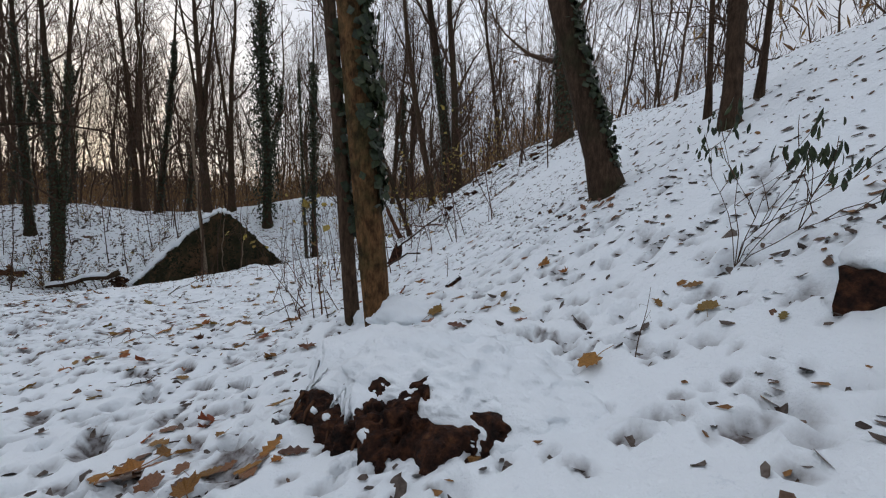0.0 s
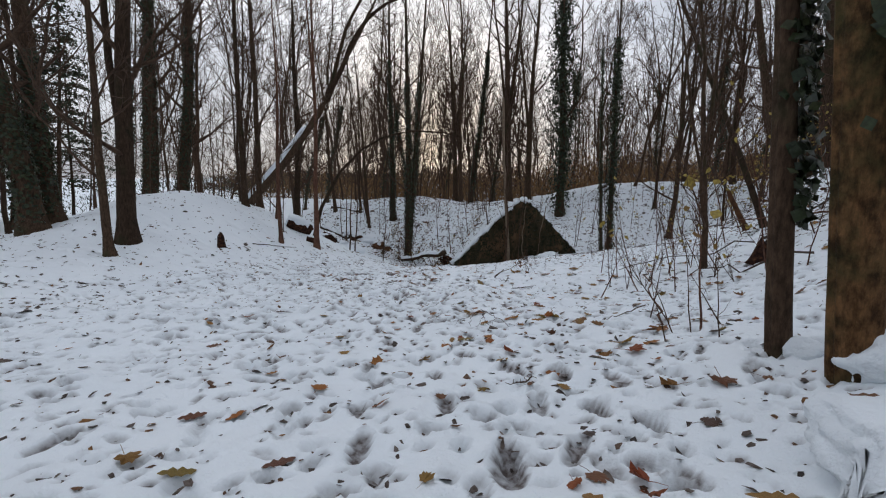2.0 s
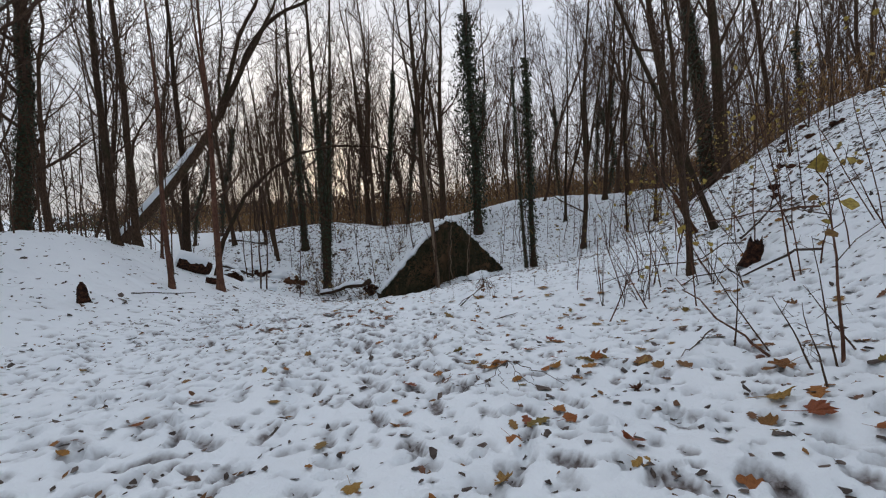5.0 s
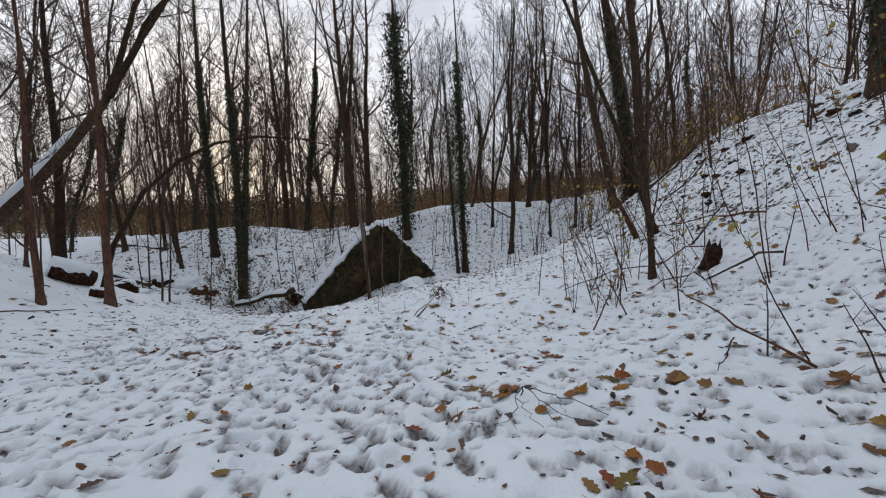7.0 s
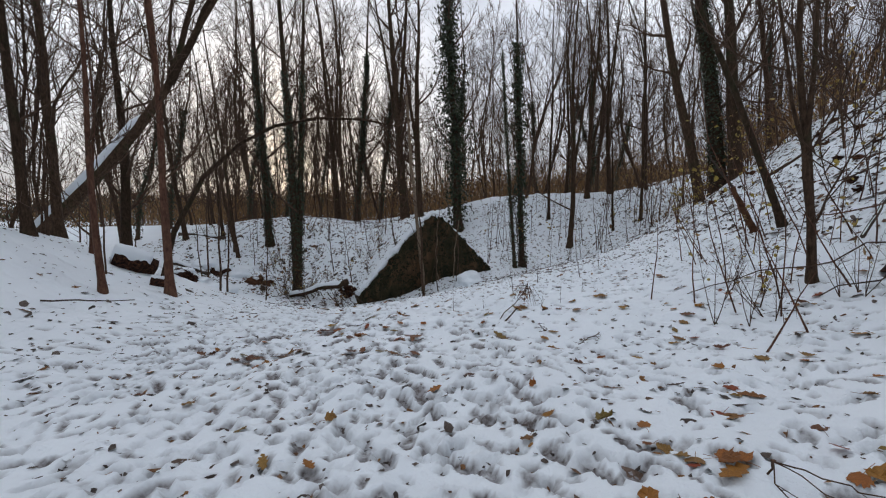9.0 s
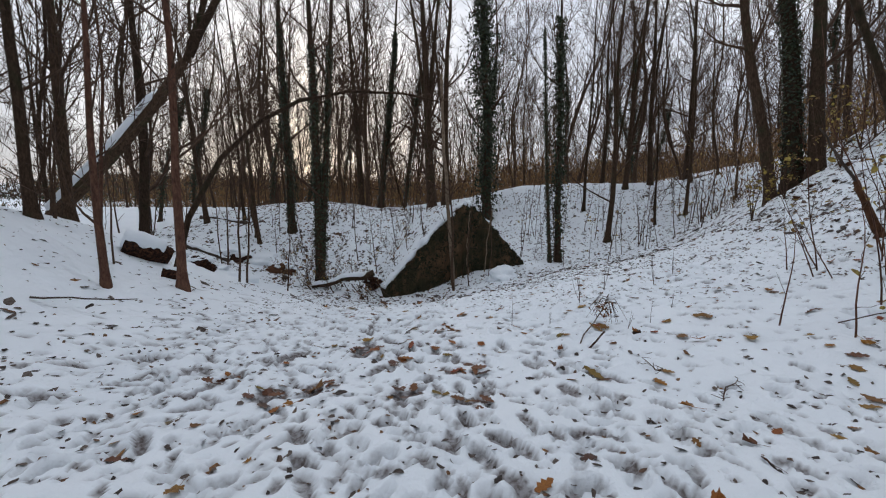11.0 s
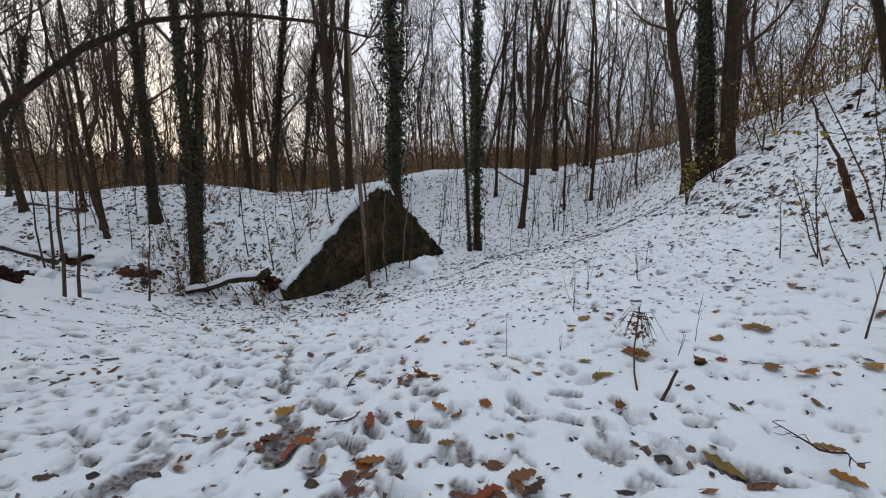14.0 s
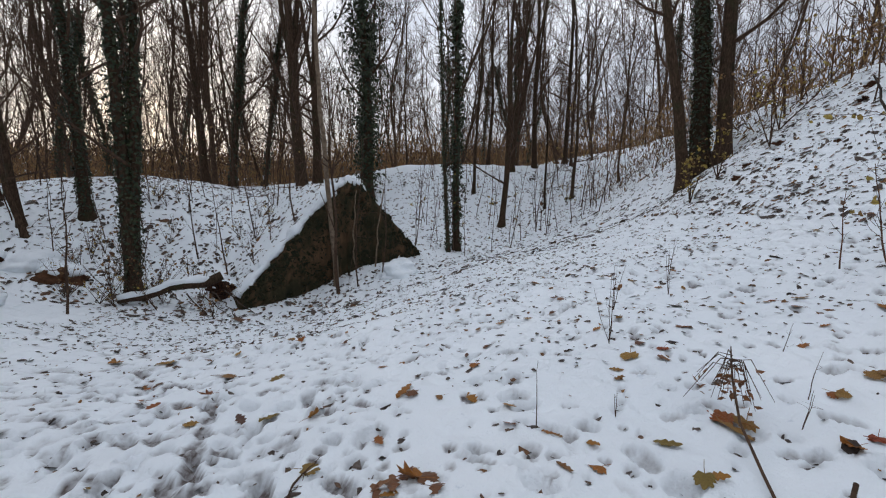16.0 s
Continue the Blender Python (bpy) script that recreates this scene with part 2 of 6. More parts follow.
def land(x, y):
    """Height of the ground without its small relief."""
    x, y = np.asarray(x, float), np.asarray(y, float)
    z = -0.17 - 0.05 * np.clip(y, -1, 6.5) + 0.045 * np.clip(x, -5, 4) + 0.05 * np.clip(y - 6.5, 0, 8) * smooth(-5, 1, x)
    foot = 4.75 + 0.04 * np.clip(y - 8, 0, 14) + 0.45 * smooth(1.8, -1.0, y) + 0.38 * np.clip(y - 18, 0, 26)
    hill = 0.74 * softplus(x - foot, 1.1)
    z = z + 5.6 - softplus(5.6 - hill, 0.7)
    z = z + 1.9 * bell(x, y, -14.2, 8.2, 2.9, 2.7) + 0.35 * bell(x, y, -11.5, 4.0, 3.0, 3.0)
    z = z - 2.2 * bell(x, y, -7.0, 20.0, 6.0, 5.0)
    z = z + 2.2 * bell(x, y, -15.0, 28.5, 7.0, 4.0)
    rise = smooth(31.5, 40.0, y + 0.15 * np.clip(x, -30, 0)) * smooth(-14, 0, x) * (1 - 0.8 * smooth(12, 20, x))
    z = z + 1.6 * bell(x, y, -15.0, 13.5, 3.5, 3.0) - 0.35 * bell(x, y, -5.6, 21.2, 3.0, 2.4) - 1.7 * bell(x, y, 3.2, 27.5, 3.6, 4.5)
    z = z + 3.4 * rise + 2.0 * smooth(26, 40, y) * (1 - smooth(-14, 0, x))
    z = z + 0.2 * bell(x, y, -6.4, 20.2, 2.2, 1.7) - 0.45 * bell(x, y, -0.6, 24.6, 1.6, 1.8)
    z = z + 0.30 * bell(x, y, 4.62, -0.12, 0.42, 0.45)
    z = z - 0.45 * bell(x, y, 9.3, 20.3, 1.7, 1.6) + 0.6 * bell(x, y, -9.0, 27.0, 4.0, 2.5)
    s = (x - APEX[0]) * ALONG[0] + (y - APEX[1]) * ALONG[1]
    d = (x - APEX[0]) * INWARD[0] + (y - APEX[1]) * INWARD[1]
    vault = 1.55 - 0.98 * (np.sqrt(s * s + 0.35) - 0.55) - 0.05 * np.clip(d, 0, 30)
    z = np.where(d > 0.3, np.maximum(z, vault), z)
    return z + 9.0 * smooth(90, 170, y) + 2.0 * smooth(60, 160, np.abs(x))


# ---- small relief: prints, dents and litter in the snow ----
def lattice_noise(x, y, cell, seed):
    """Smooth value noise in -1..1."""
    u, v = x / cell, y / cell
    i, j = np.floor(u).astype(np.int64), np.floor(v).astype(np.int64)
    fu, fv = u - i, v - j
    fu, fv = fu * fu * (3 - 2 * fu), fv * fv * (3 - 2 * fv)

    def val(a, b):
        k = (a * 374761393 + b * 668265263 + seed * 974711) & 0xFFFFFFFF
        k = ((k ^ (k >> 13)) * 1274126177) & 0xFFFFFFFF
        return ((k ^ (k >> 16)) & 0xFFFF) / 32767.5 - 1.0

    top = val(i, j) * (1 - fu) + val(i + 1, j) * fu
    low = val(i, j + 1) * (1 - fu) + val(i + 1, j + 1) * fu
    return top * (1 - fv) + low * fv


def relief(x, y):
    return (0.045 * lattice_noise(x, y, 1.3, 1) + 0.045 * lattice_noise(x, y, 0.5, 2)
            + 0.028 * lattice_noise(x, y, 0.21, 3) + 0.012 * lattice_noise(x, y, 0.105, 4))


def ground(x, y):
    return float(land(x, y) + relief(np.asarray(x, float), np.asarray(y, float)))


rng = np.random.default_rng(7)


def axis(lo, a, b, hi, step, growth_lo, growth):
    mid = list(np.arange(a, b, step))
    left, s, v = [], step, a
    while v > lo:
        s = min(s * growth_lo, 12.0)
        v -= s
        left.append(v)
    right, s, v = [], step, mid[-1]
    while v < hi:
        s = min(s * growth, 12.0)
        v += s
        right.append(v)
    return np.array(left[::-1] + mid + right)


GX = axis(-420, -5.2, 5.6, 420, 0.029, 1.045, 1.055)
GY = axis(-160, -1.6, 11.2, 420, 0.029, 1.12, 1.036)
XX, YY = np.meshgrid(GX, GY)
ZZ = land(XX, YY) + relief(XX, YY)
SLUSH_AND_SHADE = np.zeros_like(ZZ)


def stamp(cx, cy, length, width, turn, depth, slush_and_shade=0.0, rim=0.25, crisp=False):
    """Press an oval dent into the snow."""
    r = 1.9 * max(length, width)
    i0, i1 = np.searchsorted(GX, (cx - r, cx + r))
    j0, j1 = np.searchsorted(GY, (cy - r, cy + r))
    if i1 - i0 < 3 or j1 - j0 < 3:
        return
    dx, dy = XX[j0:j1, i0:i1] - cx, YY[j0:j1, i0:i1] - cy
    c, s = math.cos(turn), math.sin(turn)
    u, v = (dx * c + dy * s) / length, (-dx * s + dy * c) / width
    q = np.sqrt(u * u + v * v)
    ZZ[j0:j1, i0:i1] -= depth * (1 - (smooth(0.72, 1.12, q) if crisp else smooth(0.35, 1.25, q))) - rim * depth * np.exp(-((q - 1.4) / 0.25) ** 2)
    if slush_and_shade:
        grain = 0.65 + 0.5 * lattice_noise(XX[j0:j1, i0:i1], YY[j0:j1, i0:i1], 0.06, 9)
        SLUSH_AND_SHADE[j0:j1, i0:i1] = np.maximum(SLUSH_AND_SHADE[j0:j1, i0:i1], np.clip(2.5 * slush_and_shade * grain * (1 - smooth(0.75, 1.1, q)), 0, 0.95))


def footprints(points, stride, seed, slush_and_shade, side=0.11, wobble=0.09):
    r = np.random.default_rng(seed)
    flip = 1
    for (ax, ay), (bx, by) in zip(points, points[1:]):
        d = math.hypot(bx - ax, by - ay)
        way = math.atan2(by - ay, bx - ax)
        for k in range(int(d / stride)):
            f = (k + 0.5) * stride / d
            flip = -flip
            x = ax + (bx - ax) * f - math.sin(way) * side * flip + r.normal(0, wobble)
            y = ay + (by - ay) * f + math.cos(way) * side * flip + r.normal(0, wobble)
            t = way + r.normal(0, 0.22)
            stamp(x, y, 0.15, 0.062, t, r.uniform(0.03, 0.055), slush_and_shade * r.uniform(0.5, 1.5), 0.25, True)
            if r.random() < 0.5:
                stamp(x - 0.1 * math.cos(t), y - 0.1 * math.sin(t), 0.05, 0.045, t, 0.012, slush_and_shade)


footprints([(3.0, -1.4), (1.2, 1.2), (-0.6, 4.0), (-2.4, 7.0), (-4.2, 10.4), (-7.5, 14.5)], 0.62, 11, 0.8)
footprints([(2.2, -1.6), (0.4, 1.4), (-1.4, 4.4), (-2.8, 7.4), (-4.8, 10.6)], 0.55, 12, 0.7)
footprints([(2.7, 0.0), (0.9, 2.6), (-1.0, 5.2), (-2.6, 8.4)], 0.58, 13, 0.75)
footprints([(-0.4, 0.4), (-1.8, 3.6), (-3.4, 6.0), (-5.2, 9.0)], 0.66, 14, 0.5)
footprints([(0.6, 3.2), (-1.6, 6.2), (-3.0, 8.0), (-4.0, 9.6)], 0.36, 17, 0.85, 0.2, 0.16)
footprints([(1.0, 4.2), (-0.2, 6.4), (-2.0, 8.6)], 0.5, 18, 0.4)
footprints([(-1.0, 1.5), (-4.5, 3.5), (-9.0, 5.6), (-12.8, 7.6)], 0.6, 15, 0.35)
footprints([(3.2, -0.9), (2.9, 0.4), (2.4, 1.5)], 0.3, 16, 0.9, 0.16, 0.1)

footprints([(0.2, 2.2), (-2.2, 4.2), (-4.8, 5.4), (-6.5, 8.0)], 0.45, 19, 0.7, 0.2, 0.2)
footprints([(-0.6, 5.2), (-3.0, 6.2), (-5.2, 7.2)], 0.33, 20, 0.9, 0.25, 0.2)
footprints([(-0.8, 7.2), (-3.2, 9.2), (-5.6, 12.6)], 0.4, 22, 0.7, 0.2, 0.2)
footprints([(0.8, 5.6), (-0.6, 7.4), (-1.2, 9.4)], 0.5, 23, 0.3)
# long scuffs and wet prints in the trodden snow
for cx, cy, ln, wd, way in ((-6.64, 6.58, 0.34, 0.07, 0.5), (-5.67, 6.26, 0.3, 0.06, 0.4), (-6.05, 7.05, 0.32, 0.06, 0.6), (-4.57, 6.57, 0.26, 0.07, 0.7), (-6.13, 5.76, 0.3, 0.07, 0.4),
                            (-4.41, 5.82, 0.24, 0.07, 0.5), (-0.32, 6.98, 0.3, 0.07, 2.6), (-2.7, 5.54, 0.16, 0.07, 1.3), (-4.07, 3.59, 0.3, 0.06, 0.5), (-3.41, 2.96, 0.3, 0.06, 0.5),
                            (-2.66, 3.19, 0.16, 0.07, 1.2), (-2.62, 2.93, 0.15, 0.07, 1.4), (-0.63, 3.5, 0.17, 0.07, 2.2), (-6.25, 7.09, 0.28, 0.06, 0.5), (-4.69, 6.19, 0.2, 0.08, 0.9),
                            (-0.88, 1.78, 0.15, 0.065, 1.6), (-0.72, 1.25, 0.14, 0.06, 1.8), (-2.1, 1.89, 0.2, 0.07, 0.5), (-1.53, 1.37, 0.2, 0.07, 0.6), (-2.67, 1.37, 0.24, 0.06, 0.4), (-0.41, -1.07, 0.15, 0.06, 1.5)):
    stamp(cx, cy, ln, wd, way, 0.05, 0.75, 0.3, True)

# trampled muddy spots
for cx, cy, ln, wd in ((-3.36, 7.79, 0.30, 0.14), (-3.86, 6.17, 0.24, 0.10), (-3.47, 6.45, 0.26, 0.10), (-2.4, 6.33, 0.20, 0.12), (-1.75, 6.25, 0.26, 0.10), (-0.75, 6.6, 0.2, 0.08),
                       (2.82, -0.73, 0.2, 0.1), (3.35, -1.0, 0.22, 0.14), (2.3, -0.2, 0.2, 0.1), (-4.6, 6.6, 0.3, 0.1), (-4.3, 7.6, 0.26, 0.1), (-2.9, 7.0, 0.2, 0.1)):
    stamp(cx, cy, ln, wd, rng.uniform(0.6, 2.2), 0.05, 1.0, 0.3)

# dents that fallen leaves have thawed, tinted both for wet snow and for shade
DENTS = []
for _ in range(9000):
    x, y = rng.uniform(-7.5, 8.0), rng.uniform(-2.2, 14.0)
    s = rng.uniform(0.025, 0.07) * (0.6 if rng.random() < 0.5 else 1.0)
    if x > -2.6 and y > 6.5 and rng.random() < 0.5:
        continue
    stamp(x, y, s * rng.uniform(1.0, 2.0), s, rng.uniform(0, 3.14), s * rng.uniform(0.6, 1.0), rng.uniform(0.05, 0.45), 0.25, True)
    DENTS.append((x, y, s))


# elongated dents along the path, darkened by the same slush-and-shade tint
for _ in range(1500):
    y = rng.uniform(-1.0, 12.5)
    if y < 2.5 and rng.random() < 0.75:
        continue
    mid = 1.6 - 0.62 * y if y < 7 else -2.7 - 0.75 * (y - 7)
    x = mid + rng.normal(-0.9, 2.0)
    s = rng.uniform(0.028, 0.05)
    stamp(x, y, s * rng.uniform(1.4, 3.2), s, math.atan2(1.0, -0.62) + rng.normal(0, 0.5), s * rng.uniform(0.45, 0.8), rng.uniform(0.05, 0.6), 0.3, True)


def grid_mesh(name, xx, yy, zz):
    ny, nx = zz.shape
    me = bpy.data.meshes.new(name)
    idx = np.arange(nx * ny).reshape(ny, nx)
    f = np.stack([idx[:-1, :-1], idx[:-1, 1:], idx[1:, 1:], idx[1:, :-1]], -1).reshape(-1, 4)
    me.vertices.add(nx * ny)
    me.vertices.foreach_set("co", np.stack([xx, yy, zz], -1).ravel())
    me.loops.add(f.size)
    me.loops.foreach_set("vertex_index", f.ravel().astype(np.int32))
    me.polygons.add(len(f))
    me.polygons.foreach_set("loop_start", np.arange(0, f.size, 4, dtype=np.int32))
    me.polygons.foreach_set("use_smooth", np.ones(len(f), dtype=bool))
    me.update()
    return me


# ---- mesh helpers ----
class Shape:
    """Collects vertices and faces of one mesh."""

    def __init__(self):
        self.verts, self.faces, self.count = [], [], 0

    def add(self, v, f):
        self.verts.append(np.asarray(v, float))
        self.faces.extend([[int(i) + self.count for i in q] for q in f])
        self.count += len(v)

    def tube(self, pts, radii, sides=6, wob=0.0, r=None, close=False):
        p = np.asarray(pts, float)
        n = len(p)
        t = np.gradient(p, axis=0)
        t /= np.linalg.norm(t, axis=1)[:, None] + 1e-9
        ref = np.array([1.0, 0, 0]) if abs(t[:, 0]).mean() < 0.8 else np.array([0, 1.0, 0])
        a = np.cross(t, ref)
        a /= np.linalg.norm(a, axis=1)[:, None] + 1e-9
        b = np.cross(t, a)
        ang = np.arange(sides) * 2 * math.pi / sides
        rad = np.asarray(radii, float)[:, None] * np.ones((1, sides))
        if wob and r is not None:
            rad = rad * (1 + wob * r.normal(0, 1, (1, sides)) + 0.5 * wob * r.normal(0, 1, (n, sides)))
        ring = p[:, None] + rad[..., None] * (np.cos(ang)[None, :, None] * a[:, None] + np.sin(ang)[None, :, None] * b[:, None])
        i = np.arange(n - 1)[:, None] * sides
        k = np.arange(sides)[None]
        k2 = (k + 1) % sides
        q = np.stack([i + k, i + k2, i + sides + k2, i + sides + k], -1).reshape(-1, 4).tolist()
        if close:
            q.append(list(range((n - 1) * sides, n * sides)))
            q.append(list(range(sides))[::-1])
        self.add(ring.reshape(-1, 3), q)

    def leaves(self, pos, nrm, size, r, fold=0.25, long=1.0, ragged=False):
        """Small folded leaves at pos, facing roughly nrm."""
        pos, nrm = np.asarray(pos, float), np.asarray(nrm, float)
        n = len(pos)
        side = np.cross(nrm, r.normal(0, 1, (n, 3)))
        side /= np.linalg.norm(side, axis=1)[:, None] + 1e-9
        tip = np.cross(nrm, side)
        s = size * r.uniform(0.6, 1.3, (n, 1))
        if not ragged:
            v = np.stack([pos - tip * s * long, pos + side * s * 0.8 - nrm * s * fold, pos + tip * s * long, pos - side * s * 0.8 - nrm * s * fold], 1)
            b = np.arange(n)[:, None] * 4
            f = np.concatenate([b + [0, 1, 2], b + [0, 2, 3]], 0)
        else:
            w = [r.uniform(0.35, 1.05, (n, 1)) for _ in range(6)]
            h = [r.uniform(-1.2, 1.2, (n, 1)) * fold for _ in range(6)]
            v = np.stack([pos - tip * s * long * w[0] + nrm * s * h[0], pos - tip * s * long * 0.4 + side * s * w[1] + nrm * s * h[1],
                          pos + tip * s * long * 0.35 + side * s * w[2] + nrm * s * h[2], pos + tip * s * long * w[3] + nrm * s * h[3],
                          pos + tip * s * long * 0.4 - side * s * w[4] + nrm * s * h[4], pos - tip * s * long * 0.3 - side * s * w[5] + nrm * s * h[5]], 1)
            b = np.arange(n)[:, None] * 6
            f = np.concatenate([b + [0, 1, 2], b + [0, 2, 3], b + [0, 3, 4], b + [0, 4, 5]], 0)
        self.add(v.reshape(-1, 3), f.tolist())

    def mesh(self, name, material, smooth_faces=True):
        me = bpy.data.meshes.new(name)
        v = np.concatenate(self.verts) if self.verts else np.zeros((0, 3))
        me.from_pydata(v.tolist(), [], self.faces)
        me.materials.append(material)
        if smooth_faces:
            me.polygons.foreach_set("use_smooth", np.ones(len(me.polygons), dtype=bool))
        me.update()
        return me


def part_of(name, shape, material, parent, label="", smooth_faces=True):
    ob = new(name, shape.mesh(name, material, smooth_faces))
    ob.parent = parent
    if label:
        tagged(ob, label)
    if name in ("twig_spray", "moss", "crown", "ivy", "leaves", "dry_twigs", "seed_heads"):
        tagged(ob, kind="stuff")
    return ob


def thing(name, x, y, z, label, category, group="", turn=0.0):
    ob = new(name)
    ob.empty_display_size = 0.1
    ob.matrix_basis = pose(x, y, z, 0, 0, turn)
    return tagged(ob, label, category, group)


def single(name, shape, material, at, label, category, group="", kind="", smooth_faces=True):
    ob = new(name, shape.mesh(name, material, smooth_faces))
    ob.location = at
    return tagged(ob, label, category, group, kind)


def unit(v):
    v = np.asarray(v, float)
    return v / (np.linalg.norm(v) + 1e-9)


# ---- the ground ----
snow_mesh = grid_mesh("snow_ground", XX, YY, ZZ)
snow_mesh.attributes.new("slush_and_shade", "FLOAT", "POINT").data.foreach_set("value", SLUSH_AND_SHADE.ravel())
snow_mesh.materials.append(SNOW)
tagged(new("ground", snow_mesh), "trodden snow over a wooded slope, dotted with footprints and leaves", "ground", kind="structure")


# ---- trees ----
def stem_line(h, lean, bend, r, steps=12, below=0.8):
    u = np.linspace(0, 1, steps)
    zz = -below + (h + below) * u
    wob = np.cumsum(r.normal(0, 1, (steps, 2)), axis=0) * bend * h / steps
    wob -= np.outer(u, wob[-1]) * 0.5
    turn, cycles = r.uniform(0, 2 * math.pi, 2), r.uniform(0.6, 1.5, 2)
    wob += (np.sin(2 * math.pi * cycles * u[:, None] + turn) - np.sin(turn)) * bend * h * 0.22 * u[:, None] ** 0.5
    wob -= wob[0]
    return np.stack([lean[0] * zz + wob[:, 0], lean[1] * zz + wob[:, 1], zz], -1)


def at_line(line, u):
    k = u * (len(line) - 1)
    i = min(int(k), len(line) - 2)
    return line[i] + (line[i + 1] - line[i]) * (k - i)


def limb(shape, r, start, way, length, rad, level, sides, twig_r, dense):
    """A limb that rises as it goes out, with side branches set alternately along it."""
    n = (6, 3, 1)[level]
    p, d, pts = np.array(start, float), unit(way), [np.array(start, float)]
    lift = (0.13, 0.10, 0.0)[level]
    for _ in range(n):
        d = unit(d + r.normal(0, (0.11, 0.13, 0.0)[level], 3) + np.array([0, 0, lift]))
        p = p + d * length / n
        pts.append(p.copy())
    radii = rad + (max(rad * 0.22, twig_r * 0.6) - rad) * np.linspace(0, 1, n + 1) ** 0.8
    shape.tube(pts, radii, sides if level == 0 else 3)
    if level >= 2:
        return
    kids = max(2, int(round((7 if level == 0 else 4) * dense)))
    spin = r.uniform(0, 2 * math.pi)
    for k in range(kids):
        u = 0.22 + 0.76 * (k + r.uniform(0.1, 0.9)) / kids
        i = min(int(u * n), n - 1)
        q = pts[i] + (pts[i + 1] - pts[i]) * (u * n - i)
        along = unit(pts[i + 1] - pts[i])
        a = unit(np.cross(along, (0.31, 0.17, 0.93)))
        b = np.cross(along, a)
        spin += math.pi + r.normal(0, 0.7)
        open_ = r.uniform(0.4, 0.95)
        d2 = along * math.cos(open_) + (a * math.cos(spin) + b * math.sin(spin)) * math.sin(open_) + np.array([0, 0, 0.12])
        limb(shape, r, q, d2, length * r.uniform(0.3, 0.62) * (1.15 - 0.5 * u), max(radii[i] * r.uniform(0.35, 0.6), twig_r), level + 1, 3, twig_r, dense)


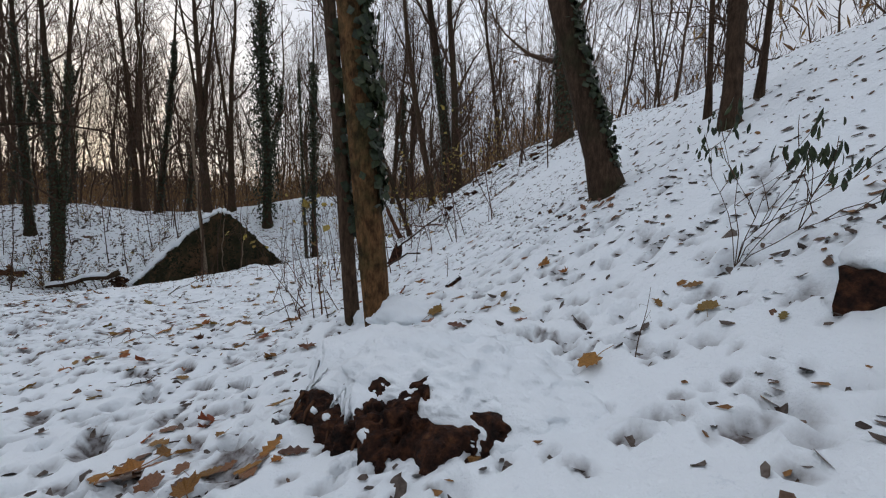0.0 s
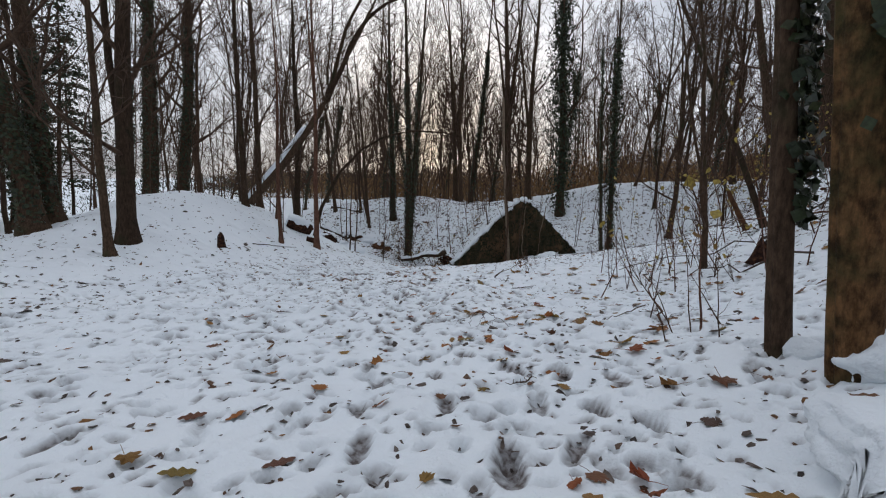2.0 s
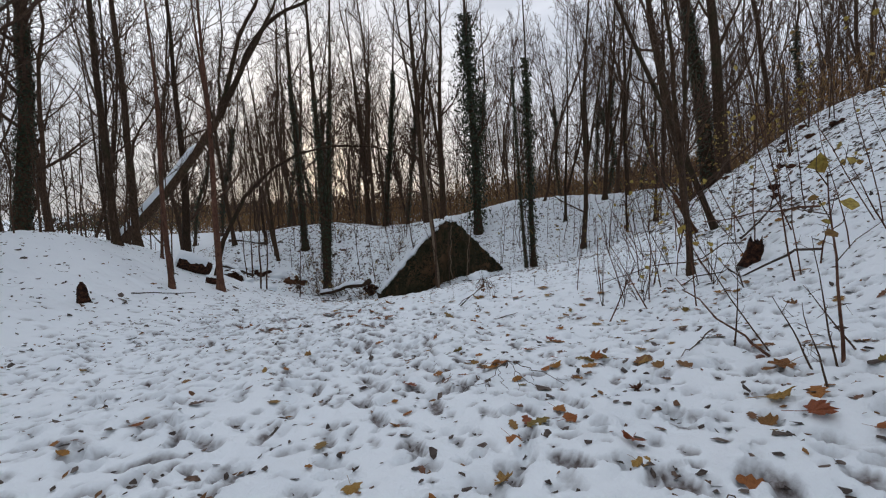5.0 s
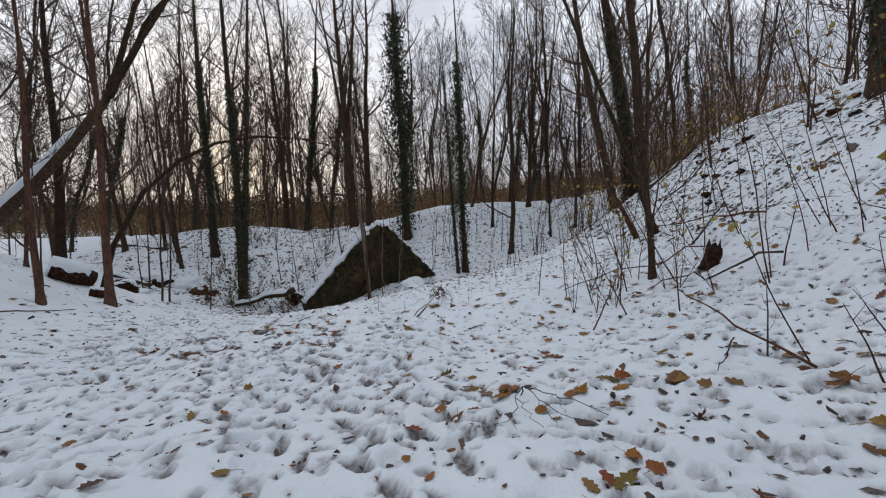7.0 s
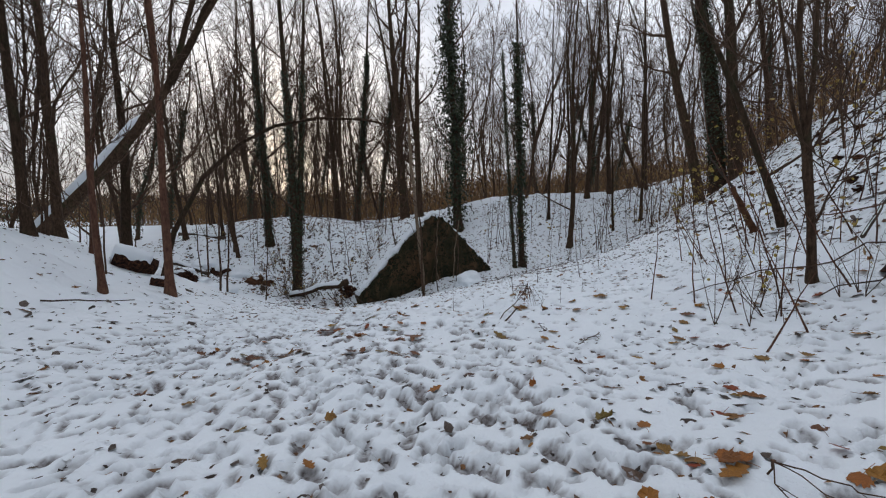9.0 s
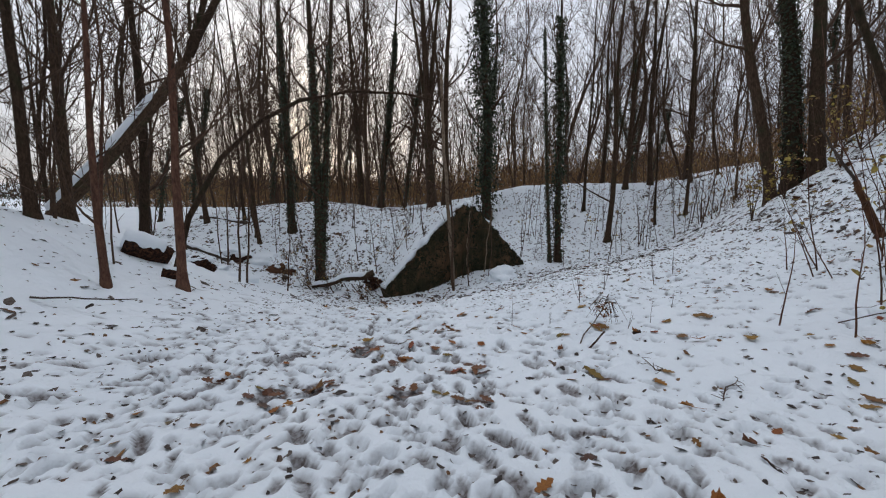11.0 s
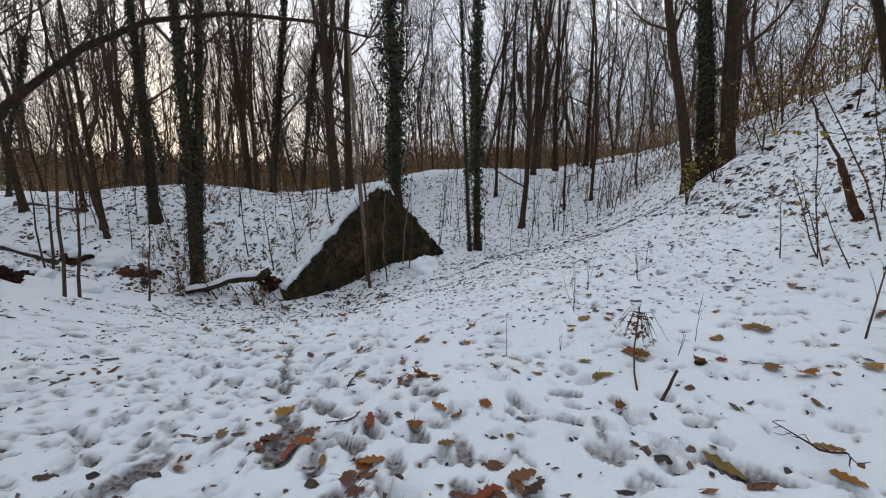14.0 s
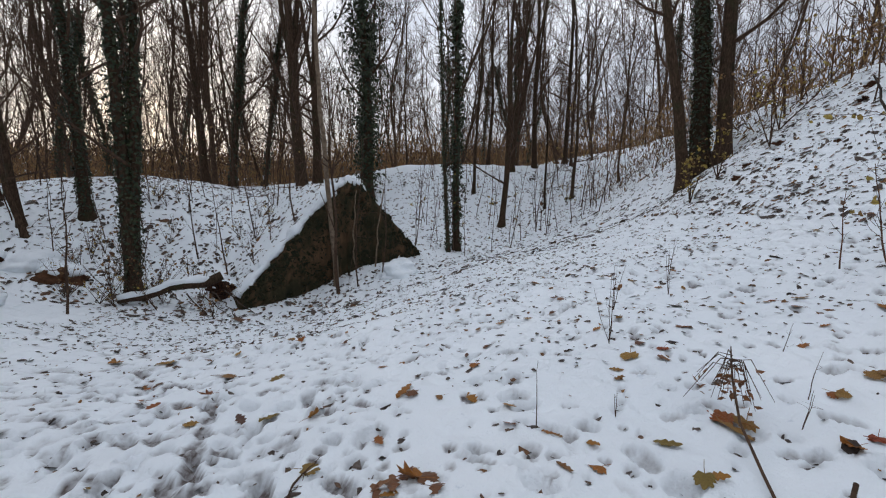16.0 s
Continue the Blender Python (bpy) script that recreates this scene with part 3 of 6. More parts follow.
def build_tree(name, x, y, dia, height, lean=(0.0, 0.0), bark=None, ivy=0.0, label="", seed=1, start=0.35, limbs=12, bend=0.02,
               sides=9, dense=1.0, twig_r=0.010, forks=(), bush=0.0, reach=0.28, group="trees", ivy_side=None, ivy_from=0.0, flare=0.55):
    r = np.random.default_rng(seed)
    z = ground(x, y) if abs(x) < 300 else 0
    tree_ob = thing(name, x, y, z, label, "tree" if name != "sapling" else "sapling", group)
    if sides < 12 and start > 0.2:
        start, limbs = start * 0.55, int(limbs * (1.0 if twig_r > 0.015 else 1.3))
    line = stem_line(height, lean, bend, r)
    u = np.linspace(0, 1, len(line))
    rad = 0.5 * dia * (1 - 0.86 * u ** 1.1)
    fine_u = np.concatenate([np.linspace(0, 0.12, 7)[:-1], np.linspace(0.12, 1, 13)])
    fine = np.array([at_line(line, k) for k in fine_u])
    fr = np.interp(fine_u, u, rad) * (1 + flare * np.exp(-np.maximum(fine[:, 2], 0) / (0.7 * dia + 0.02)))
    trunk = Shape()
    trunk.tube(fine, fr, sides, 0.05, r)
    lines = [(line, rad)]
    for fu, fl, ff in forks:                      # where it forks, the fork's lean, its share of the thickness
        p0 = at_line(line, fu)
        k = np.linspace(0, 1, 9)
        up = (height - p0[2]) * 0.95
        sub = np.stack([p0[0] + (lean[0] + fl[0] * np.minimum(1, 1.2 - 0.3 * k)) * k * up, p0[1] + (lean[1] + fl[1]) * k * up, p0[2] + k * up], -1)
        sub[1:, :2] += np.cumsum(r.normal(0, bend * up / 9, (8, 2)), axis=0)
        srad = np.interp(fu, u, rad) * ff * (1 - 0.85 * k)
        trunk.tube(sub, srad, max(5, sides - 2), 0.04, r)
        lines.append((sub, srad))
    part_of("trunk", trunk, bark or BARK, tree_ob)
    crown = Shape()
    for ln, rd in lines:
        for k in range(limbs if ln is line else limbs // 2):
            f = start + (1 - start) * (k + r.random()) / limbs if ln is line else r.uniform(0.2, 1)
            f = min(f, 0.99)
            p = at_line(ln, f)
            az = r.uniform(0, 2 * math.pi)
            el = r.uniform(0.35, 1.15) if f > 0.3 else r.uniform(0.1, 0.8)
            d = (math.cos(az) * math.cos(el), math.sin(az) * math.cos(el), math.sin(el))
            rr = np.interp(f, np.linspace(0, 1, len(rd)), rd)
            limb(crown, r, p, d, height * reach * r.uniform(0.5, 1.0) * (1.15 - 0.6 * f), max(min(rr * r.uniform(0.35, 0.6), 0.10), twig_r), 0, 4, twig_r, dense)
    part_of("crown", crown, TWIG, tree_ob, "bare dark twigs")
    if ivy > 0:
        sh = Shape()
        for ln, rd in lines:
            top = height * ivy
            n = int(min(2600, 190 * math.pi * max(rd[0] * 2, 0.2) * top) * (2.2 if bush >= 1 else 1.0)) if len(lines) == 1 else int(min(1800, 150 * math.pi * rd[0] * 2 * top))
            hh = top * r.random(n) ** (0.9 if not bush else 0.7)
            uu = np.interp(hh + ivy_from * (1 - hh / max(top, 0.1)), ln[:, 2], np.linspace(0, 1, len(ln)))
            cen = np.stack([np.interp(uu, np.linspace(0, 1, len(ln)), ln[:, c]) for c in range(3)], -1)
            ra = np.interp(uu, np.linspace(0, 1, len(rd)), rd)
            hh = ivy_from + hh * (1 - ivy_from / max(top, 0.1)) if ivy_from else hh
            az = r.uniform(0, 2 * math.pi, n) if ivy_side is None else r.normal(ivy_side, 0.55, n)
            clump = 0.5 + 0.5 * np.sin(3 * az + hh * 2.1 + seed) * np.sin(hh * 3.3 + az)
            out = ra + 0.03 + clump * r.random(n) * (0.14 + bush * (0.5 + 0.8 * np.sin(math.pi * np.clip(hh / top, 0, 1))))
            nr = np.stack([np.cos(az), np.sin(az), r.normal(0.25, 0.3, n)], -1)
            nr += r.normal(0, 0.35, (n, 3))
            nr /= np.linalg.norm(nr, axis=1)[:, None]
            pos = cen + np.stack([np.cos(az) * out, np.sin(az) * out, 0 * az], -1)
            sh.leaves(pos, nr, 0.055 if not bush else 0.085 if bush < 1 else 0.11, r, 0.2)
        part_of("ivy", sh, IVY, tree_ob, "dark green climbing ivy")
    return tree_ob


IVY_LABEL = "tall bare tree wrapped in dark green ivy"
DARK_LABEL = "tall bare deciduous tree with dark furrowed bark"
# by the hollow and the gable wall
build_tree("tree", -10.2, 20.75, 0.44, 20, (-0.02, 0.0), BARK, 0.55, "twin-stemmed bare tree clad in ivy at the hollow's edge", 1, 0.45, 12,
           forks=((0.03, (0.075, 0.04), 0.85),), bend=0.015)
build_tree("tree", -13.58, 24.47, 0.42, 19, (-0.03, 0.0), BARK, 0.6, IVY_LABEL, 2, 0.4, 12)
build_tree("tree", -8.83, 10.8, 0.23, 12, (-0.01, 0.005), BARK_RED, 0.0, "slender bare tree with reddish brown bark", 3, 0.4, 9, forks=((0.47, (-0.12, 0.05), 0.8),), bend=0.015)
build_tree("tree", -9.3, 9.35, 0.16, 10, (-0.02, 0.005), BARK_RED, 0.0, "slim young tree with reddish bark", 4, 0.3, 8)
build_tree("tree", -14.2, 12.75, 0.31, 18, (-0.045, -0.01), BARK, 0.0, DARK_LABEL, 5, 0.3, 12, bend=0.03)
build_tree("tree", -17.1, 18.3, 0.46, 17, (0.0, 0.0), BARK, 0.0, DARK_LABEL, 6, 0.3, 12, bend=0.03)
build_tree("tree", -15.13, 23.47, 0.26, 14, (-0.09, 0.0), BARK, 0.0, "thin bare tree leaning over the hollow", 7, 0.35, 9)
build_tree("tree", -6.80, 32.0, 0.72, 22, (-0.045, 0.0), BARK, 0.0, "stout bare tree with rising limbs behind the gable wall", 8, 0.22, 18,
           forks=((0.33, (0.12, 0.02), 0.7), (0.36, (-0.1, 0.0), 0.6)))
build_tree("tree", -3.0, 34.6, 0.7, 23, (-0.03, 0.0), BARK, 0.8, "tall tree with a bushy sleeve of ivy", 9, 0.5, 12, bush=1.7)
build_tree("tree", 1.5, 26.9, 0.36, 18, (-0.02, 0.0), BARK, 0.75, "slim bare tree sheathed in ivy", 10, 0.4, 9, bush=0.45)
build_tree("tree", 1.0, 26.6, 0.2, 14, (-0.05, 0.0), BARK, 0.92, "thin ivy-covered stem beside a slim tree", 11, 0.4, 6)
build_tree("tree", 5.2, 31.4, 0.38, 19, (0.035, 0.0), BARK, 0.0, DARK_LABEL, 12, 0.3, 14, forks=((0.3, (0.12, 0.0), 0.7), (0.36, (-0.1, 0.0), 0.65)), bend=0.03)
build_tree("tree", 6.6, 40.4, 0.30, 21, (0.02, 0.0), BARK, 0.0, DARK_LABEL, 13, 0.3, 14, bend=0.04)
build_tree("tree", 10.0, 38.6, 0.42, 21, (-0.03, 0.0), BARK, 0.0, DARK_LABEL, 14, 0.3, 14, forks=((0.3, (0.12, 0.0), 0.7),))
build_tree("tree", 8.65, 20.28, 0.44, 17, (-0.17, -0.02), BARK, 0.0, "bare tree leaning out of a clump of three", 15, 0.4, 9, bend=0.03, group="clump of three trees")
build_tree("tree", 9.7, 20.76, 0.70, 19, (-0.16, -0.02), BARK, 0.45, "ivy-grown tree in a clump of three", 16, 0.4, 10, bend=0.025, group="clump of three trees")
build_tree("tree", 9.95, 20.05, 0.56, 19, (-0.075, -0.01), BARK, 0.0, "upright bare tree in a clump of three", 17, 0.4, 10, bend=0.025, group="clump of three trees")
build_tree("tree", -14.79, 39.22, 0.6, 22, (-0.07, 0.0), BARK, 0.0, DARK_LABEL, 18, 0.25, 16, forks=((0.3, (0.16, 0.0), 0.7),))
build_tree("tree", -12.57, 37.85, 0.5, 21, (0.09, 0.0), BARK, 0.7, IVY_LABEL, 19, 0.3, 14, bush=0.2)
build_tree("tree", 13.3, 40.3, 0.42, 20, (0.0, 0.0), BARK, 0.0, DARK_LABEL, 20, 0.3, 14)
build_tree("tree", -6.82, 38.6, 0.65, 23, (0.02, 0.0), BARK, 0.0, DARK_LABEL, 21, 0.25, 16, forks=((0.28, (-0.13, 0.0), 0.7),))
# beside the first steps of the path
build_tree("tree", 3.98, 1.80, 0.18, 11, (-0.1, -0.045), BARK, 0.3, "slender reddish-brown tree with thin ivy, close beside a thicker one", 22, 0.45, 7, sides=18, bend=0.012, flare=0.1, ivy_side=-0.2, ivy_from=1.0)
build_tree("tree", 4.24, 1.30, 0.29, 14, (-0.125, -0.06), BARK_WARM, 0.5, "orange-brown barked tree with ivy up one side", 23, 0.45, 9, sides=30, bend=0.012, ivy_side=-0.3, ivy_from=1.3, flare=0.0)
# on the mound
build_tree("tree", -10.43, 4.75, 0.46, 18, (0.02, 0.02), BARK, 0.0, DARK_LABEL, 24, 0.3, 11, forks=((0.10, (-0.09, 0.02), 0.6),), bend=0.035)
build_tree("tree", -9.47, 3.82, 0.22, 12, (-0.06, 0.0), BARK, 0.0, "thin bare tree at the foot of a snowy mound", 25, 0.35, 8)
build_tree("tree", -13.85, 3.88, 0.6, 19, (-0.16, -0.07), BARK, 0.25, "thick dark tree leaning away from the mound", 26, 0.4, 11, bend=0.035)
build_tree("tree", -14.45, 4.66, 0.6, 18, (-0.09, -0.03), BARK, 0.3, "thick dark tree leaning beside another", 27, 0.4, 11, bend=0.03)
build_tree("tree", -18.48, 10.06, 0.75, 20, (0.03, 0.02), BARK, 0.55, IVY_LABEL, 28, 0.45, 12)
build_tree("tree", -19.54, 12.16, 0.66, 20, (0.08, 0.05), BARK, 0.5, IVY_LABEL, 29, 0.4, 12)
build_tree("tree", -12.95, 10.9, 0.26, 18, (-0.02, -0.01), BARK, 0.0, DARK_LABEL, 30, 0.35, 11, bend=0.03)
build_tree("tree", -11.9, 11.63, 0.11, 9, (0.03, 0.0), BARK_RED, 0.0, "slim young tree beside a snowy log", 31, 0.35, 8, bend=0.04)
build_tree("tree", -19.35, 24.83, 0.30, 15, (-0.16, 0.0), BARK, 0.0, "thin bare tree leaning over the far slope", 38, 0.3, 10, bend=0.04)
build_tree("tree", -17.04, 25.15, 0.20, 13, (-0.12, 0.0), BARK, 0.0, "thin bare tree leaning over the far slope", 39, 0.3, 9, bend=0.04)
build_tree("tree", -14.61, 22.87, 0.20, 11, (-0.10, 0.0), BARK, 0.0, "crooked thin tree on the hollow's side", 40, 0.3, 9, bend=0.07)
build_tree("tree", 10.69, 33.34, 0.24, 14, (0.03, 0.0), BARK, 0.0, "slender bare tree on the far slope", 41, 0.25, 11, bend=0.04)
build_tree("tree", 8.62, 32.89, 0.17, 10, (-0.03, 0.0), BARK, 0.0, "slender bare tree on the far slope", 42, 0.25, 10, bend=0.04)
build_tree("tree", 4.3, 35.41, 0.26, 18, (0.04, 0.0), BARK, 0.0, "slim bare tree rising from the far slope", 43, 0.3, 12, bend=0.03)
build_tree("tree", 7.9, 38.0, 0.40, 19, (0.07, 0.0), BARK, 0.0, "bare tree forking low on the far slope", 44, 0.25, 12, bend=0.04, forks=((0.2, (0.16, 0.0), 0.8), (0.34, (-0.12, 0.0), 0.6)))
build_tree("tree", -23.7, 0.63, 0.5, 19, (0.0, 0.0), BARK, 0.6, IVY_LABEL, 45, 0.35, 12, bend=0.02, bush=0.2)
build_tree("tree", -25.2, 1.7, 0.42, 19, (-0.03, 0.0), BARK, 0.65, IVY_LABEL, 46, 0.35, 12, bend=0.02, bush=0.4)
build_tree("tree", -21.6, 2.85, 0.22, 15, (-0.10, 0.0), BARK, 0.0, DARK_LABEL, 47, 0.3, 10, bend=0.03)
build_tree("tree", -14.9, 3.3, 0.3, 16, (-0.26, -0.08), BARK, 0.0, "thin dark tree leaning far over beside two thick ones", 48, 0.35, 9, bend=0.02)
# on the bank
build_tree("tree", 7.35, 1.89, 0.34, 15, (-0.31, 0.07), BARK, 0.5, "leaning bank tree with ivy up its sunken side", 32, 0.5, 8, sides=16, bend=0.01, ivy_side=-0.6, ivy_from=0.3)
build_tree("tree", 8.60, 1.28, 0.22, 14, (0.0, 0.0), BARK, 0.0, "straight dark tree on the snowy bank", 33, 0.3, 8, sides=12, flare=0.25)
build_tree("tree", 9.10, 2.13, 0.10, 6, (-0.03, 0.0), BARK, 0.0, "thin young tree on the snowy bank", 34, 0.3, 6)
build_tree("tree", 9.20, 1.40, 0.09, 6, (0.09, 0.0), BARK, 0.0, "thin young tree on the snowy bank", 35, 0.3, 6)
build_tree("tree", 11.03, 10.01, 0.55, 18, (-0.06, 0.02), BARK, 0.3, DARK_LABEL, 36, 0.3, 12)
build_tree("tree", 5.92, 10.99, 0.17, 10, (-0.4, -0.03), BARK, 0.0, "slim bare tree leaning out from the bank", 49, 0.3, 8, bend=0.03, sides=10)
build_tree("tree", 4.25, 7.62, 0.13, 8, (-0.10, -0.02), BARK, 0.0, "crooked young tree forking low above the snow", 37, 0.15, 10, forks=((0.14, (0.15, -0.02), 0.85), (0.3, (-0.1, 0.0), 0.6)), bend=0.07, sides=10)


# ---- woods all round ----
def wood_pattern(seed, height, dia, limbs, ivy, fork, dense=0.8, twig_r=0.015):
    fk = ((0.22, (0.14, 0.03), 0.75), (0.36, (-0.11, -0.06), 0.6)) if fork else ((0.48, (0.09, -0.05), 0.65),)
    ob = build_tree("tree", 0.0, 300.0 + seed, dia, height, (0.0, 0.0), BARK_FAR, ivy, "bare woodland tree with fine dark twigs", 100 + seed, 0.25, limbs,
                    bend=0.085, sides=6, dense=dense, twig_r=twig_r, forks=fk, bush=0.3 if ivy else 0.0, reach=0.25, group="woodland trees")
    return ob


PATTERNS = [wood_pattern(k, h, d, n, iv, fk) for k, (h, d, n, iv, fk) in enumerate((
    (19, 0.25, 14, 0.0, False), (22, 0.38, 13, 0.0, True), (17, 0.17, 14, 0.0, False), (20, 0.30, 12, 0.55, False),
    (15, 0.13, 13, 0.0, False), (21, 0.24, 13, 0.0, True), (18, 0.19, 12, 0.0, True), (13, 0.10, 11, 0.0, False)))]
PATTERNS += [wood_pattern(20 + k, h, d, n, 0.0, fk, 0.6, 0.026) for k, (h, d, n, fk) in enumerate(((19, 0.3, 9, False), (22, 0.42, 8, True), (20, 0.26, 9, True)))]
wr = np.random.default_rng(21)


def build_pine(seed, height, dia):
    """A tall pine: bare lower trunk, tiers of level boughs hung with needle tufts."""
    r = np.random.default_rng(seed)
    ob = thing("pine", 0.0, 280.0 + seed, 0.0, "tall dark green pine at the wood's edge", "tree", "pines")
    line = stem_line(height, (0.0, 0.0), 0.02, r)
    trunk, boughs, needles = Shape(), Shape(), Shape()
    trunk.tube(line, 0.5 * dia * (1 - 0.85 * np.linspace(0, 1, len(line))), 8, 0.05, r)
    for k in range(24):
        f = 0.2 + 0.79 * (k + r.random()) / 24
        p0 = at_line(line, f)
        reach = (0.7 + 2.9 * (1 - f) ** 0.7) * r.uniform(0.7, 1.1)
        for _ in range(int(r.integers(3, 6))):
            az = r.uniform(0, 2 * math.pi)
            way = np.array([math.cos(az), math.sin(az), 0.0])
            pts = np.array([p0 + way * reach * u + (0, 0, reach * (0.16 * u - 0.34 * u * u)) for u in np.linspace(0, 1, 4)])
            boughs.tube(pts, (0.035, 0.028, 0.018, 0.008), 3)
            if f < 0.34 and r.random() < 0.55:
                continue
            n = int(13 + 9 * reach)
            u = r.uniform(0.25, 1.05, n) ** 0.8
            pos = p0 + np.outer(u * reach, way) + np.stack([r.normal(0, 0.22, n), r.normal(0, 0.22, n), reach * (0.16 * u - 0.34 * u * u) + r.normal(0.03, 0.08, n)], -1)
            nr = r.normal(0, 0.7, (n, 3)) + (0, 0, 0.8)
            nr /= np.linalg.norm(nr, axis=1)[:, None]
            needles.leaves(pos, nr, 0.085, r, 0.5, 1.6, True)
    part_of("trunk", trunk, BARK_FAR, ob)
    part_of("twig_spray", boughs, TWIG, ob)
    part_of("leaves", needles, EVERGREEN, ob, "dark green needle tufts")
    return ob


placed = []


def scatter(count, x0, x1, y0, y1, gap, pick):
    made = 0
    for _ in range(count * 30):
        if made >= count:
            break
        x, y = wr.uniform(x0, x1), wr.uniform(y0, y1)
        if any((x - a) ** 2 + (y - b) ** 2 < gap * gap for a, b in placed):
            continue
        placed.append((x, y))
        k = int(wr.choice(pick))
        s = wr.uniform(0.8, 1.15)
        m = pose(x, y, ground(x, y) - 0.05, wr.normal(0, 6.5), wr.normal(0, 6.5), wr.uniform(0, 360)) @ Matrix.Diagonal((s, s, s, 1))
        copy_thing(PATTERNS[k], m)
        made += 1


scatter(85, -48, 32, 38, 62, 1.8, range(8))
scatter(78, -75, 60, 58, 110, 2.0, (8, 9, 10))
scatter(34, -46, -22, -10, 30, 1.9, range(8))
scatter(16, -30, -9, 30, 40, 1.8, range(8))
scatter(30, 12.0, 34, 0, 40, 1.6, (0, 2, 4, 5, 6, 7))
PINES = [build_pine(1, 17, 0.34), build_pine(2, 14, 0.26)]
for k, (x, y) in enumerate(((-31.0, 3.4), (-33.5, 7.5), (-38.0, 1.5), (-38.0, 10.0), (-34.0, 13.0), (-39.0, 16.0))):
    copy_thing(PINES[k % 2], pose(x, y, ground(x, y) - 0.05, wr.normal(0, 2), wr.normal(0, 3), k * 77) @ Matrix.Diagonal((1, 1, 0.9 + 0.04 * k, 1)))
for p, (x, y) in zip(PINES, ((-29.5, 0.4), (-34.5, -1.5))):
    p.location = (x, y, ground(x, y) - 0.05)
for p in PATTERNS:
    p.location = (wr.uniform(-40, 20), wr.uniform(64, 90), 0)
    p.location.z = ground(p.location.x, p.location.y)


def thicket(name, count, x0, x1, y0, y1, h, material, label, seed, size=0.3, long=2.6, low=0.0, wide=0.35):
    """Distant undergrowth: stems, twigs and leaves that nobody could count."""
    r = np.random.default_rng(seed)
    sh = Shape()
    x, y = r.uniform(x0, x1, count), r.uniform(y0, y1, count)
    top = h * (0.75 + 0.3 * lattice_noise(x, y, 9.0, seed) + 0.2 * lattice_noise(x, y, 3.0, seed + 1))
    z = land(x, y) + low + (top - low) * r.random(count) ** 1.25
    nr = r.normal(0, 1, (count, 3))
    nr[:, 2] *= 0.4
    nr /= np.linalg.norm(nr, axis=1)[:, None]
    up = np.array([0, 0, 1.0]) + r.normal(0, 0.45, (count, 3))
    side = np.cross(nr, up)
    side /= np.linalg.norm(side, axis=1)[:, None]
    tip = np.cross(side, nr)
    s = size * r.uniform(0.4, 1.3, (count, 1))
    pos = np.stack([x, y, z], -1)
    v = np.stack([pos - tip * s * long, pos + side * s * wide, pos + tip * s * long, pos - side * s * wide], 1)
    b = np.arange(count)[:, None] * 4
    sh.add(v.reshape(-1, 3), (b + [0, 1, 2, 3]).tolist())
    return single(name, sh, material, (0, 0, 0), label, "undergrowth", kind="stuff", smooth_faces=False)


thicket("far_undergrowth", 52000, -75, 60, 52, 88, 7.2, BROWN_LEAF, "brown leafless undergrowth of the distant wood", 5, 0.15, 2.0)
thicket("far_woods", 40000, -150, 130, 100, 135, 7.5, TWIG, "dense dark wood on the far hill", 6, 0.46, 2.0)
thicket("wood_undergrowth", 17000, -40, 14, 42, 58, 5.2, BROWN_LEAF, "brown undergrowth between the trees", 7, 0.09, 2.0)
thicket("side_undergrowth", 15000, -80, -38, -30, 60, 6.0, EVERGREEN, "dark evergreen undergrowth at the wood's edge", 8, 0.11, 1.6)
thicket("bank_undergrowth", 9000, 17, 40, -5, 50, 4.5, BROWN_LEAF, "brown undergrowth along the top of the bank", 9, 0.12)
thicket("bank_brush", 3800, 10.3, 17, 17, 32, 3.2, BROWN_LEAF, "brown tangled brush on the crest of the bank", 15, 0.07)
thicket("bank_brush", 1500, 10.3, 17, 17, 32, 5.0, TWIG, "bare tangled twigs on the crest of the bank", 16, 0.12, 3.6, 0.0, 0.1)
thicket("side_undergrowth", 9000, -48, -31, -12, 7, 3.6, EVERGREEN, "dark evergreen undergrowth below the mound", 18, 0.1, 1.6)
thicket("canopy_twigs", 19000, -80, 60, 56, 105, 24.0, TWIG, "fine bare twigs of the distant treetops", 10, 0.32, 3.6, 4.0, 0.11)
thicket("canopy_twigs", 5200, 14, 42, 2, 48, 18.0, TWIG, "fine bare twigs of the treetops on the bank", 11, 0.22, 3.6, 3.0, 0.1)
thicket("canopy_twigs", 5000, -52, -22, -10, 40, 19.0, TWIG, "fine bare twigs of the treetops beyond the mound", 12, 0.22, 3.6, 4.0, 0.1)


# ---- the gable wall ----
def gable_profile(s):
    """Height of the wall's top edge, s metres along it from the apex."""
    return 1.5 - 0.98 * (math.sqrt(s * s + 0.3) - 0.5)


def wall_point(s, d, z):
    return (APEX[0] + ALONG[0] * s + INWARD[0] * d, APEX[1] + ALONG[1] * s + INWARD[1] * d, z)


